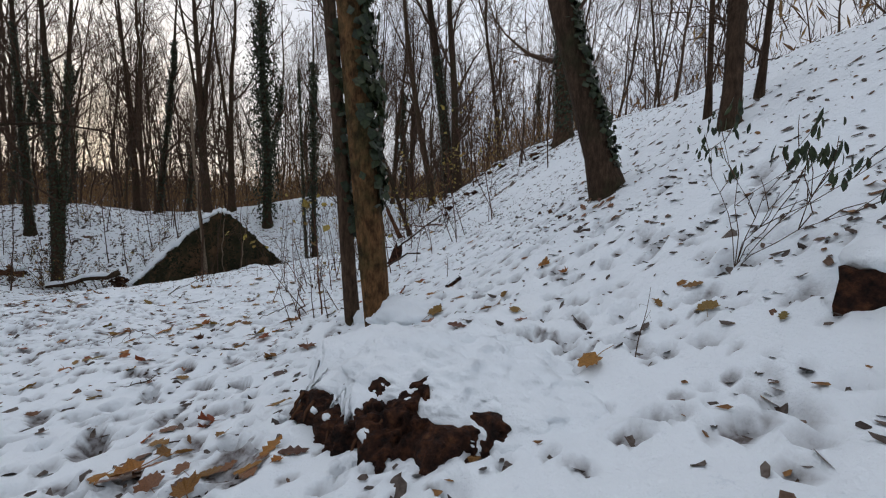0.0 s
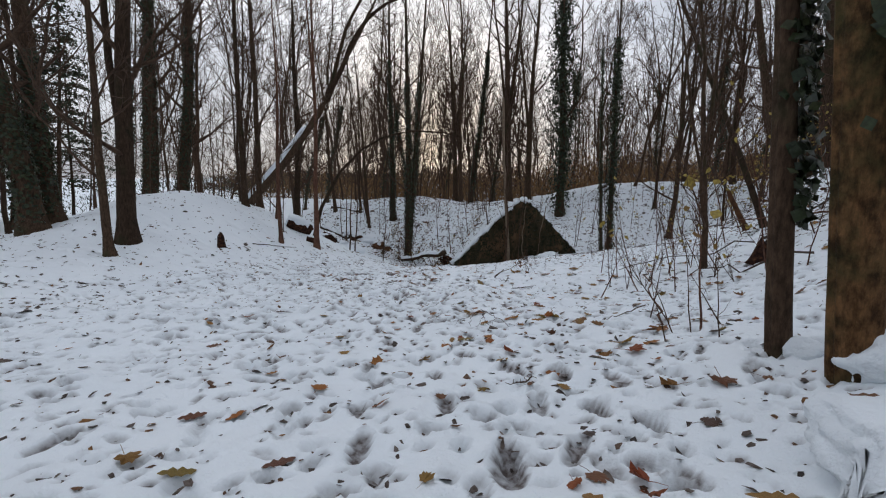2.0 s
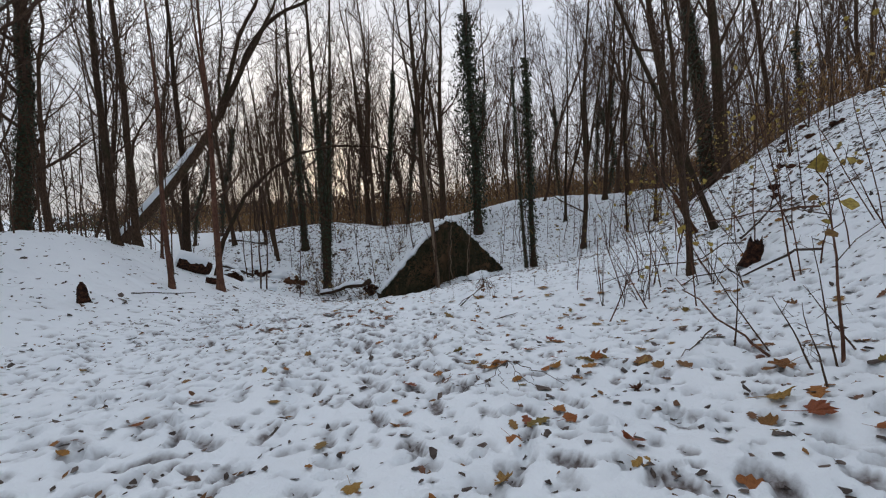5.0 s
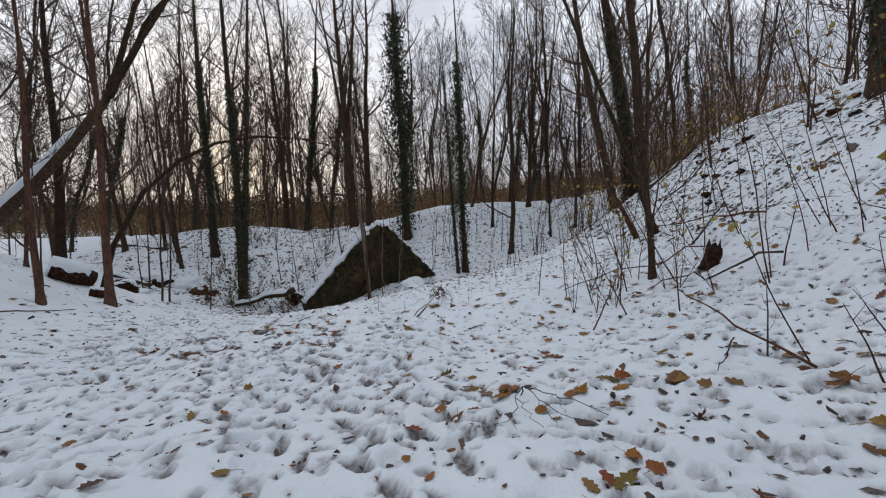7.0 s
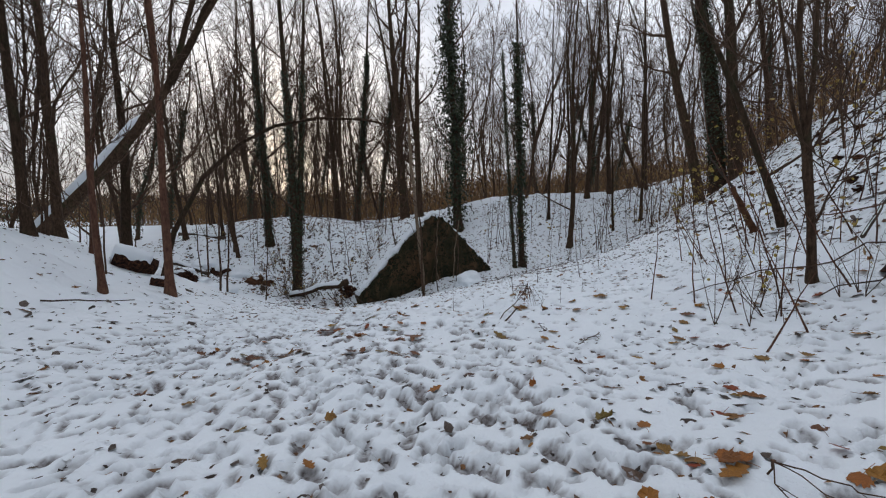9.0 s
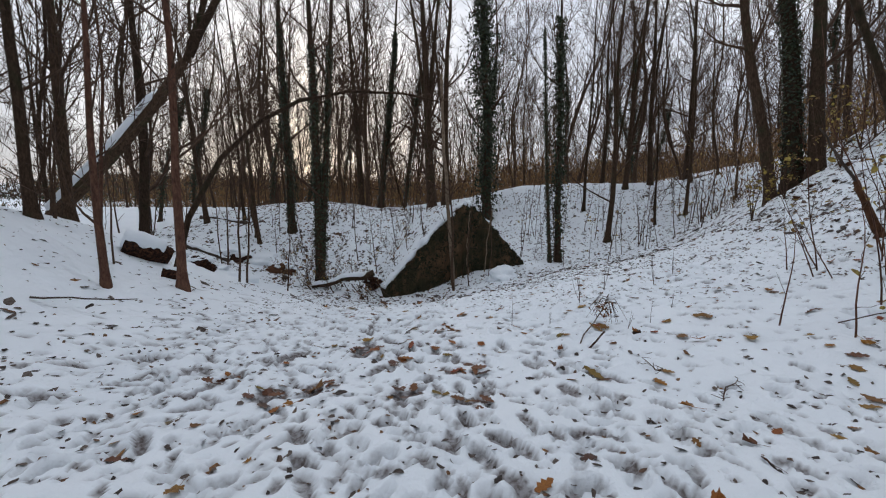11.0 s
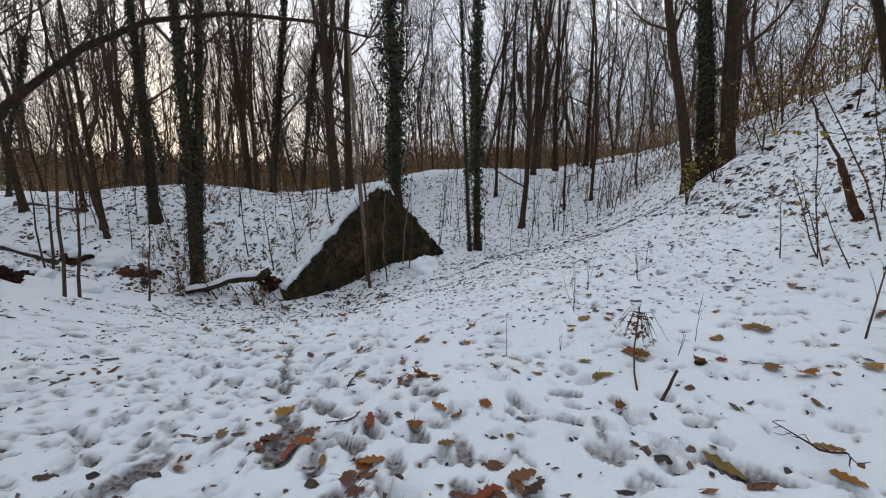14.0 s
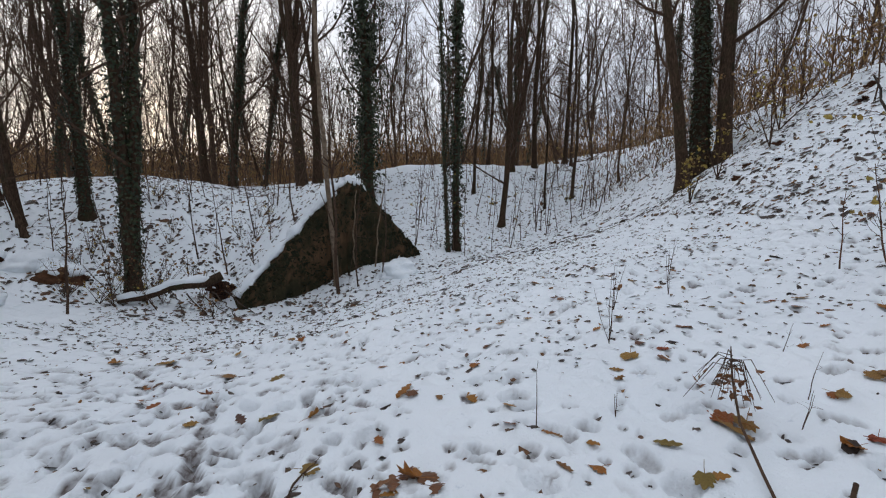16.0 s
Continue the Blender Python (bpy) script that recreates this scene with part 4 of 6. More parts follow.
def gable_wall():
    ob = thing("gable_wall", APEX[0], APEX[1], -3.2, "ruined triangular gable wall of dark mossy masonry set into a snowy mound", "ruin")
    r = np.random.default_rng(5)
    base = np.array([APEX[0], APEX[1], -3.2])
    sh = Shape()
    n = 46
    ss = np.linspace(-4.6, 4.4, n)
    top = np.array([gable_profile(s) + (r.uniform(-0.16, 0.04) if s < -0.6 else r.uniform(-0.04, 0.03)) for s in ss])
    v = []
    for s, t in zip(ss, top):
        for d in (0.0, 0.55):
            v.append(np.array(wall_point(s, d, -3.4)) - base)
            v.append(np.array(wall_point(s, d, max(t, -3.3))) - base)
    f = []
    for i in range(n - 1):
        a, b = 4 * i, 4 * (i + 1)
        f += [[a, b, b + 1, a + 1], [a + 2, a + 3, b + 3, b + 2], [a + 1, b + 1, b + 3, a + 3]]
    f += [[0, 1, 3, 2], [4 * (n - 1), 4 * (n - 1) + 2, 4 * (n - 1) + 3, 4 * (n - 1) + 1]]
    sh.add(v, f)
    wall_ob = part_of("wall", sh, MOSS_WALL, ob, smooth_faces=False)
    # the rough outer face, with one narrow niche in it
    cols, rows = 150, 70
    fs = np.linspace(-4.6, 4.4, cols)
    ft = np.interp(fs, ss, top)
    fv = []
    for i, s in enumerate(fs):
        for z in np.linspace(-3.4, max(ft[i], -3.35), rows):
            n3 = noise.noise(Vector((s * 1.1, z * 0.6, 3.0))) * 0.09 + noise.noise(Vector((s * 4, z * 3, 7.0))) * 0.06 + noise.noise(Vector((s * 11, z * 9, 1.0))) * 0.035
            edge = max(0.0, 1 - (ft[i] - z) / 0.2) * 0.05
            inside = smooth(-0.62, -0.55, s) * (1 - smooth(-0.34, -0.27, s)) * (1 - smooth(-0.7, -0.45, z))
            fv.append(np.array(wall_point(s, -0.09 + n3 + edge + 0.4 * inside, z)) - base)
    ff = [[i * rows + j, (i + 1) * rows + j, (i + 1) * rows + j + 1, i * rows + j + 1] for i in range(cols - 1) for j in range(rows - 1)]
    face = Shape()
    face.add(fv, ff)
    part_of("wall_face", face, MOSS_WALL, ob)
    count = 3000
    ms = r.uniform(-4.5, 4.3, count)
    mz = -3.2 + (np.interp(ms, ss, top) + 3.25) * r.uniform(0, 1, count) ** 0.8
    keep = (mz > -3.2) & ~((ms > -0.62) & (ms < -0.27) & (mz < -0.5))
    ms, mz = ms[keep], mz[keep]
    pos = np.array([np.array(wall_point(s, -0.1, z)) - base for s, z in zip(ms, mz)])
    nr = r.normal(0, 0.5, (len(ms), 3)) + (-INWARD[0], -INWARD[1], 0.3)
    nr /= np.linalg.norm(nr, axis=1)[:, None]
    tufts = Shape()
    tufts.leaves(pos, nr, 0.075, r, 0.4, 1.3)
    part_of("moss", tufts, MOSS, ob, "shaggy dark moss")
    # snow on the two slopes
    cap = Shape()
    for lo, hi, seed in ((-4.5, 0.15, 3), (-0.15, 4.3, 4)):
        q = np.random.default_rng(seed)
        s = np.linspace(lo, hi, 40)
        pts = np.array([np.array(wall_point(a, 0.18 + q.normal(0, 0.02), gable_profile(a) + 0.05 + q.normal(0, 0.02))) - base for a in s])
        cap.tube(pts, (0.13 if seed == 4 else 0.15) * np.clip(1 + q.normal(0, 0.38, 40), 0.3, 1.9), 8, 0.14, q, True)
    part_of("snow_edge", cap, SNOW_CAP, ob, "snow lying along the wall's sloping top")


gable_wall()


def wall_stem(name, points, d, rad, label, category, material):
    line = np.array([wall_point(s, d, z) for s, z in points])
    ob = thing(name, *line[0], label, category)
    k = np.linspace(0, 1, 14)
    fine = np.stack([np.interp(k, np.linspace(0, 1, len(line)), line[:, a]) for a in range(3)], -1)
    q = np.random.default_rng(int(rad * 9000))
    fine[1:-1] += q.normal(0, 0.025, (12, 3))
    sh = Shape()
    sh.tube(fine - line[0], np.linspace(rad, rad * 0.6, 14), 7, 0.06, q)
    part_of("stem", sh, material, ob)


wall_stem("vine", ((0.0, -2.6), (-0.13, -0.45), (0.06, 1.15)), -0.24, 0.035, "pale woody vine climbing the mossy wall", "vine", VINE)
wall_stem("vine", ((0.9, -2.5), (1.05, -0.9), (1.4, 1.2)), -0.3, 0.04, "pale thin stem standing against the wall", "vine", VINE)
wall_stem("sapling", ((-1.12, -2.95), (-1.22, -0.7), (-1.43, 1.68), (-1.7, 4.4), (-1.8, 7.5)), -0.45, 0.11, "slim pale-barked sapling growing before the wall", "sapling", VINE)


def lump(radius, squash, r, detail=2, rough=0.16):
    bm = bmesh.new()
    bmesh.ops.create_icosphere(bm, subdivisions=detail, radius=1.0)
    for v in bm.verts:
        n = noise.noise(v.co * 1.4 + Vector((r, r * 2, 0))) * rough + noise.noise(v.co * 4.1 + Vector((r, 0, r))) * rough * 0.4
        v.co = Vector((v.co.x * radius * squash[0], v.co.y * radius * squash[1], v.co.z * radius * squash[2])) * (1 + n)
    return bm


def lump_part(name, bm, material, parent, at=(0, 0, 0), label="", turn=0.0):
    me = bpy.data.meshes.new(name)
    bm.to_mesh(me)
    bm.free()
    me.materials.append(material)
    me.polygons.foreach_set("use_smooth", np.ones(len(me.polygons), dtype=bool))
    ob = new(name, me)
    ob.parent = parent
    ob.matrix_basis = pose(*at, 0, 0, turn)
    if label:
        tagged(ob, label)
    return ob


# the rotten stump under snow beside the first steps
def rotten_stump():
    x, y = 3.92, -0.87
    ob = thing("tree_stump", x, y, float(land(x, y)) - 0.1, "broad rotten brown stump under a thick cap of snow", "stump", turn=-50)
    bm = lump(0.5, (1.72, 0.76, 0.68), 3.1, 6, 0.2)
    for v in bm.verts:
        v.co += v.co.normalized() * (0.09 * noise.noise(v.co * 5) + 0.055 * noise.noise(Vector((v.co.x * 26, v.co.y * 26, v.co.z * 9))) + 0.02 * noise.noise(v.co * 45))
        v.co.y += 0.06 * noise.noise(Vector((v.co.x * 9, 0, v.co.z * 2.5)))
        v.co.z += 0.1 * v.co.x
    lump_part("stump_wood", bm, ROT_AND_SHADE, ob, (0.17, 0.2, 0.02))
    r = np.random.default_rng(8)
    for _ in range(34):
        u, w = r.uniform(-0.8, 1.0), r.uniform(-0.22, 0.2)
        out = math.sqrt(max(0.05, 1 - (u / 1.1) ** 2 - (w / 0.36) ** 2))
        size = r.uniform(0.012, 0.036)
        lump_part("snow_clod", lump(size, (1.5, 0.8, r.uniform(0.6, 1.3)), float(r.uniform(0, 9)), 2, 0.7), SNOW_CAP, ob, (0.15 + u, 0.2 - 0.37 * out, 0.02 + w + 0.1 * u))
    for _ in range(15):                                # splinters and root fibres on the torn face
        u, w = r.uniform(-0.7, 0.9), r.uniform(-0.2, 0.2)
        out = math.sqrt(max(0.05, 1 - (u / 1.1) ** 2 - (w / 0.36) ** 2))
        p = np.array((0.15 + u, 0.2 - 0.35 * out, 0.02 + w + 0.1 * u))
        one = Shape()
        q = p + (r.normal(0, 0.05), -r.uniform(0.0, 0.05), -r.uniform(0.06, 0.2))
        one.tube([p + (0, 0.06, 0.05), p, q], (0.012, 0.009, 0.004), 5, 0.15, r)
        part_of("splinter", one, EARTH, ob)
    bm = lump(0.6, (2.0, 1.1, 0.5), 7.7, 6, 0.12)
    for v in bm.verts:
        front = smooth(0.25, 0.6, -v.co.y)
        bare = 0.34 * float(smooth(0.25, 0.4, v.co.x) * (1 - smooth(0.66, 0.8, v.co.x)))
        drip = max(0.0, noise.noise(Vector((v.co.x * 4.2, 2.0, 0.4))) + 0.55 * noise.noise(Vector((v.co.x * 15, 5.0, 0.4))) + 0.3 * noise.noise(Vector((v.co.x * 37, 1.0, 0.4))) + 0.1 - bare)
        if v.co.z < 0.1:
            v.co.z -= front * 0.65 * drip
            v.co.y -= 0.2 * front * min(2.0 * drip, 1.0)
        v.co += v.co.normalized() * (0.07 * noise.noise(v.co * 3.5) + 0.055 * noise.noise(v.co * 8) + 0.035 * noise.noise(v.co * 17) + 0.022 * noise.noise(v.co * 36))
    lump_part("snow_cover", bm, SNOW_CAP, ob, (0.2, 0.68, 0.21), "thick rounded cap of snow")


rotten_stump()


# ---- dead wood, stumps and shoots ----
def rough_log(name, a, b, ra, rb, material, label, category, snow=0.0, seed=1, bend=0.04, sides=10, group=""):
    r = np.random.default_rng(seed)
    a, b = np.array(a, float), np.array(b, float)
    ob = thing(name, *a, label, category, group)
    k = np.linspace(0, 1, 9)
    length = np.linalg.norm(b - a)
    pts = np.outer(1 - k, a * 0) + np.outer(k, b - a)
    pts[1:-1] += r.normal(0, bend * length / 6, (7, 3))
    sh = Shape()
    rad = ra + (rb - ra) * k
    sh.tube(pts, rad, sides, 0.09, r, True)
    part_of("log", sh, material, ob)
    if snow:
        cap = Shape()
        q = pts[:-1] + np.array([0, 0, 1.0]) * (rad[:-1, None] * 0.75)
        cap.tube(np.concatenate([q, q[-1:] + (pts[-1] - pts[-2]) * 0.3]), np.append(rad[:-1], rad[-2] * 0.3) * snow * (1 + r.normal(0, 0.12, 9)), 8, 0.08, r, True)
        part_of("snow_cap", cap, SNOW_CAP, ob, "strip of snow along its upper side")
    return ob


def on_ground(x, y, up=0.0):
    return (x, y, ground(x, y) + up)


# the snow-laden tree that leans across the hollow
def leaning_tree():
    pts = np.array([(-18.52, 14.93, -0.13), (-17.62, 15.03, 0.99), (-16.41, 15.36, 2.28), (-15.34, 15.65, 3.43), (-14.12, 16.00, 4.98), (-13.09, 16.32, 6.54)])
    ob = thing("leaning_tree", *pts[0], "half-fallen forked tree leaning across the hollow, snow along its top", "tree")
    loc = pts - pts[0]
    r = np.random.default_rng(44)
    sh = Shape()
    sh.tube(loc, (0.33, 0.25, 0.22, 0.2, 0.18, 0.16), 10, 0.07, r, True)
    part_of("trunk", sh, BARK, ob)
    top = loc[-1]
    boughs = ((0.135, ((0, 0, 0), (0.25, 0.1, 0.7), (0.7, 0.3, 2.3), (1.15, 0.5, 4.0), (2.2, 0.7, 5.8), (2.9, 0.9, 8.0))),
              (0.14, ((0.2, 0, 0.2), (1.55, -0.3, 1.8), (2.2, -0.2, 3.1), (2.9, 0.0, 4.1), (4.3, 0.2, 4.75), (6.0, 0.4, 5.6))),
              (0.09, ((1.3, -0.25, 1.5), (2.9, -0.5, 3.3), (3.75, -0.6, 4.5), (4.2, -0.6, 6.0))),
              (0.07, ((0.3, 0.1, 0.4), (-0.1, 0.4, 2.0), (0.2, 0.6, 4.2), (0.0, 0.8, 6.5))))
    for ra, way in boughs:
        way = np.array(way, float)
        k = np.linspace(0, 1, 13)
        line = top + np.stack([np.interp(k, np.linspace(0, 1, len(way)), way[:, c]) for c in range(3)], -1)
        line[1:-1] = (line[:-2] + 2 * line[1:-1] + line[2:]) / 4 + r.normal(0, 0.03, (11, 3))
        one = Shape()
        one.tube(line, np.linspace(ra, ra * 0.35, 13), 7, 0.05, r)
        bough = part_of("limb", one, BARK, ob)
        tw = Shape()
        for q in line[3::2]:
            limb(tw, r, q, r.normal(0, 0.6, 3) + (0.3, 0, 0.6), 2.2, 0.03, 0, 4, 0.011, 0.8)
        part_of("twig_spray", tw, TWIG, bough)
    cap = Shape()
    k = loc[1:5] + (-0.1, -0.03, 0.22)
    cap.tube(np.concatenate([k[:1] - (0.1, 0, 0.12), k, k[-1:] + (0.25, 0.05, 0.3)]), (0.05, 0.2, 0.2, 0.18, 0.15, 0.04), 8, 0.12, r, True)
    part_of("snow_cap", cap, SNOW_CAP, ob, "snow lying along the leaning trunk")


leaning_tree()


def arched_sapling():
    pts = np.array([(-9.75, 11.55, -0.55), (-9.4, 11.75, 1.0), (-8.75, 12.2, 2.55), (-7.75, 12.45, 3.5), (-6.6, 12.35, 3.95), (-5.3, 12.3, 4.1), (-3.9, 12.1, 3.95), (-3.0, 12.0, 3.7)])
    pts[0, 2] = ground(pts[0, 0], pts[0, 1]) - 0.1
    ob = thing("arched_sapling", *pts[0], "thin dark sapling bent over in a long arch", "sapling")
    r = np.random.default_rng(45)
    sh = Shape()
    sh.tube(pts - pts[0], (0.075, 0.07, 0.062, 0.055, 0.048, 0.04, 0.028, 0.015), 8, 0.04, r)
    part_of("stem", sh, BARK, ob)
    tw = Shape()
    for q in (pts - pts[0])[3:]:
        for _ in range(3):
            limb(tw, r, q, r.normal(0, 0.5, 3) + (0.4, 0, 0.5), 1.2, 0.014, 1, 3, 0.005, 1.0)
    part_of("twig_spray", tw, TWIG, ob)


arched_sapling()

rough_log("log", on_ground(-11.35, 11.75, 0.18), on_ground(-10.75, 12.55, 0.22), 0.26, 0.24, ROT_AND_SHADE, "short cut log with a thick pillow of snow on it", "log", 0.95, 3)
rough_log("log", on_ground(-9.75, 11.25, 0.1), on_ground(-9.45, 11.4, 0.08), 0.16, 0.15, ROT_AND_SHADE, "small dark block of wood beside a slim tree", "log", 0.5, 4)
rough_log("log", on_ground(-21.0, 26.5, 0.12), on_ground(-16.6, 24.6, 0.1), 0.17, 0.13, DEADWOOD, "fallen trunk lying on the far snowy slope", "log", 0.7, 5)
rough_log("log", on_ground(-17.4, 21.0, 0.1), on_ground(-14.6, 20.2, 0.1), 0.14, 0.1, DEADWOOD, "fallen trunk half buried in snow", "log", 0.7, 6)
rough_log("fallen_log", on_ground(-10.3, 20.05, 0.12), on_ground(-7.6, 20.95, 0.95), 0.11, 0.17, BARK, "fallen snow-topped log beside the ivy-clad tree", "log", 1.15, 7, 0.17)
for k in range(5):
    rough_log("fallen_branch", on_ground(-8.9 + 0.35 * k, 20.4 + 0.1 * k, 0.5), on_ground(-8.3 + 0.5 * k, 19.7 + 0.25 * (k % 3), 0.02), 0.025, 0.01, DEADWOOD, "dead branch stub under the fallen log", "branch", 0.0, 90 + k, 0.15, 6, "log stubs")
# dark stub added in place of a small shaded hole in the snow
rough_log("log", on_ground(5.1, 1.75, 0.0), on_ground(5.28, 1.83, 0.02), 0.04, 0.035, ROT_AND_SHADE, "short dark stub standing for a shaded hole in the snow", "log", 0.5, 8)
rough_log("fallen_branch", on_ground(5.3, 8.2, 0.3), on_ground(6.6, 9.2, 0.3), 0.03, 0.02, DEADWOOD, "dead branch lying on the bank", "branch", 0.4, 9)
rough_log("log", on_ground(-9.1, 7.9, 0.05), on_ground(-7.6, 8.4, 0.35), 0.02, 0.008, DEADWOOD, "thin dead branch lying on the mound", "branch", 0.0, 10)


def broken_stump(x, y, h, rad, material, label, seed, lean=(0.0, 0.0), snow=True):
    r = np.random.default_rng(seed)
    ob = thing("stump", x, y, ground(x, y), label, "stump")
    sh = Shape()
    k = np.array([-0.15, 0.0, 0.25, 0.55, 0.8, 1.0])
    pts = np.stack([lean[0] * k * h, lean[1] * k * h, k * h], -1)
    sides = 10
    sh.tube(pts, rad * np.array([1.5, 1.3, 1.05, 1.0, 0.9, 0.7]), sides, 0.12, r, True)
    v = sh.verts[0]
    v[-sides:, 2] += r.uniform(-0.25, 0.2, sides) * h
    part_of("stump_wood", sh, material, ob)
    if snow:
        lump_part("snow_cap", lump(rad * 1.05, (1, 1, 0.5), seed * 1.3, 3, 0.15), SNOW_CAP, ob, (lean[0] * h, lean[1] * h, h * 0.98))
    return ob


broken_stump(-9.15, 6.75, 0.42, 0.1, ROT_AND_SHADE, "short brown stump split at the top, on the mound", 31, (-0.2, 0.1), False)
broken_stump(5.02, 7.24, 0.46, 0.125, ROT_AND_SHADE, "dark broken stump on the bank with snow behind it", 32, (0.22, 0.0), False)


def snapped_stem(x, y):
    """A rotten pole, split half-way, with a thin bare stem going on from it."""
    ob = thing("snapped_stem", x, y, ground(x, y), "leaning snapped stem of red-brown rotten wood on the bank", "stump")
    r = np.random.default_rng(34)
    for name, a, b, ra, rb, mat in (("pole", (0.05, 0, -0.15), (-0.5, 0.0, 1.05), 0.085, 0.05, EARTH), ("thin_stem", (-0.42, 0.02, 0.9), (-1.2, 0.0, 2.05), 0.03, 0.012, DEADWOOD)):
        k = np.linspace(0, 1, 8)[:, None]
        line = np.array(a) * (1 - k) + np.array(b) * k
        line[1:-1] += r.normal(0, 0.015, (6, 3))
        sh = Shape()
        sh.tube(line, np.linspace(ra, rb, 8), 9, 0.14, r, True)
        part_of(name, sh, mat, ob)


snapped_stem(5.67, 11.51)


def bare_patch(x, y, size, material, label, seed, up=0.0):
    ob = thing("earth_bank", x, y, ground(x, y) + up, label, "bank")
    # bare earth and roots, and dark lumps that stand for shade
    lump_part("earth", lump(size, (1.0, 0.6, 0.55), seed * 0.7, 4, 0.75), material, ob)
    lump_part("snow_lip", lump(size * 0.95, (1.1, 0.7, 0.4), seed * 1.9, 3, 0.25), SNOW_CAP, ob, (0.0, size * 0.3, size * 0.42), "overhanging lip of snow")


bare_patch(-12.3, 20.75, 0.62, EARTH, "bare reddish earth under a lip of snow", 5)
# solid dark lump, its colour standing for the shade inside a hollow
bare_patch(-14.4, 20.9, 0.55, ROT_AND_SHADE, "dark lump standing for a shaded hollow under a lip of snow", 6)
for k, (x, y, s) in enumerate(((9.4, 14.6, 0.28), (8.3, 14.8, 0.22), (10.2, 13.4, 0.35), (10.9, 16.2, 0.35), (8.9, 12.2, 0.25), (11.2, 12.0, 0.3), (9.9, 9.6, 0.25), (10.6, 7.2, 0.3), (7.0, 2.3, 0.22))):
    bare_patch(x, y, s * 0.62, EARTH if k % 2 else ROT_AND_SHADE, "clump of dark leaves and roots showing on the snowy bank", 40 + k, -0.05)
bare_patch(-7.75, 21.2, 0.42, ROT_AND_SHADE, "dark torn root end beside the fallen log", 12, 0.35)
# no cavity here: a dark lump carries the undercut's shade in its colour
bare_patch(-11.6, 14.6, 0.45, ROT_AND_SHADE, "dark lump standing for the shade of an undercut below snow", 8, -0.05)


# the red-brown timber on the bank beside the start
def old_timber():
    x, y = 6.75, -1.65
    ob = thing("timber", x, y, ground(x, y) - 0.26, "squared red-brown rotten timber end jutting from the snowy bank", "timber", turn=22)
    bm = bmesh.new()
    bmesh.ops.create_cube(bm, size=1.0)
    bmesh.ops.subdivide_edges(bm, edges=bm.edges[:], cuts=5, use_grid_fill=True)
    for v in bm.verts:
        v.co = Vector((v.co.x * 0.85, v.co.y * 0.38, v.co.z * 0.36)) + Vector(noise.noise_vector(v.co * 5)) * 0.025
    lump_part("wood", bm, ROT_AND_SHADE, ob, (0, 0, 0.02))
    lump_part("snow_cap", lump(0.5, (0.95, 0.5, 0.26), 4.4, 3, 0.12), SNOW_CAP, ob, (0.02, 0.02, 0.24))


old_timber()


def shoot(name, x, y, height, rad, lean, seed, label, twigs=6, leaf=None, leaf_n=0, leaf_size=0.05, droop=False, stems=1, category="sapling", group="", spread=0.12, bark=None, curve=0.0):
    """A whip or shrub: one or more thin stems with twigs, and leaves that still hang on it."""
    r = np.random.default_rng(seed)
    ob = thing(name, x, y, ground(x, y), label, category, group)
    sh, tw, lf = Shape(), Shape(), Shape()
    ends = []
    for s in range(stems):
        ln = stem_line(height * r.uniform(0.75, 1.0) if s else height, (lean[0] + r.normal(0, spread) * (s > 0), lean[1] + r.normal(0, spread) * (s > 0)), 0.05, r, 8, 0.06)
        k = np.clip(ln[:, 2] / height, 0, 1)
        ln[:, 0] += curve * k ** 2 * height
        sh.tube(ln, rad * (1 - 0.75 * np.linspace(0, 1, 8)), 6, 0.03, r)
        for _ in range(twigs):
            u = r.uniform(0.25, 1.0)
            p = at_line(ln, u)
            d = unit(r.normal(0, 0.6, 3) + (0, 0, 0.75))
            length = height * r.uniform(0.12, 0.3)
            q = [p, p + d * length * 0.5 + r.normal(0, 0.03, 3), p + d * length + (0, 0, -0.05 * length)]
            tw.tube(q, (rad * 0.35, rad * 0.25, rad * 0.12), 4)
            ends += [q[1], q[2]]
    part_of("stem", sh, bark or TWIG, ob)
    if twigs:
        part_of("twig_spray", tw, TWIG, ob)
    if leaf and leaf_n:
        pick = np.array(ends)[r.integers(0, len(ends), leaf_n)] + r.normal(0, 0.05, (leaf_n, 3))
        nr = r.normal(0, 1, (leaf_n, 3)) + ((0, 0, 0) if droop else (0, 0, 0.8))
        if droop:
            nr[:, 2] *= 0.15
        nr /= np.linalg.norm(nr, axis=1)[:, None]
        lf.leaves(pick, nr, leaf_size * 0.85, r, 0.15, 1.1 if not droop else 1.5, not droop)
        part_of("leaves", lf, leaf, ob, "withered leaves still hanging")
    return ob


# shoots by the crooked young tree and along the path
WHIPS = "thin bare sapling shoots rising from the snow"
sr = np.random.default_rng(77)
for k, (x, y, h) in enumerate(((2.58, 7.7, 1.5), (2.38, 5.7, 0.9), (3.24, 6.8, 1.7), (2.9, 7.2, 1.9), (3.0, 6.0, 1.2), (3.6, 7.4, 2.2), (3.5, 8.6, 2.0), (4.6, 8.2, 2.4), (2.2, 8.4, 1.3))):
    shoot("sapling", x, y, h, 0.012, (sr.normal(-0.15, 0.2), sr.normal(0, 0.1)), 300 + k, WHIPS, 5, YELLOW if k % 3 == 0 else None, 5, 0.055, group="sapling shoots", bark=BARK_RED)
shoot("sapling", 3.55, 2.7, 1.45, 0.014, (-0.07, 0.0), 320, "slender sapling beside the path with a few yellow leaves", 6, YELLOW, 9, 0.075, bark=BARK_RED)
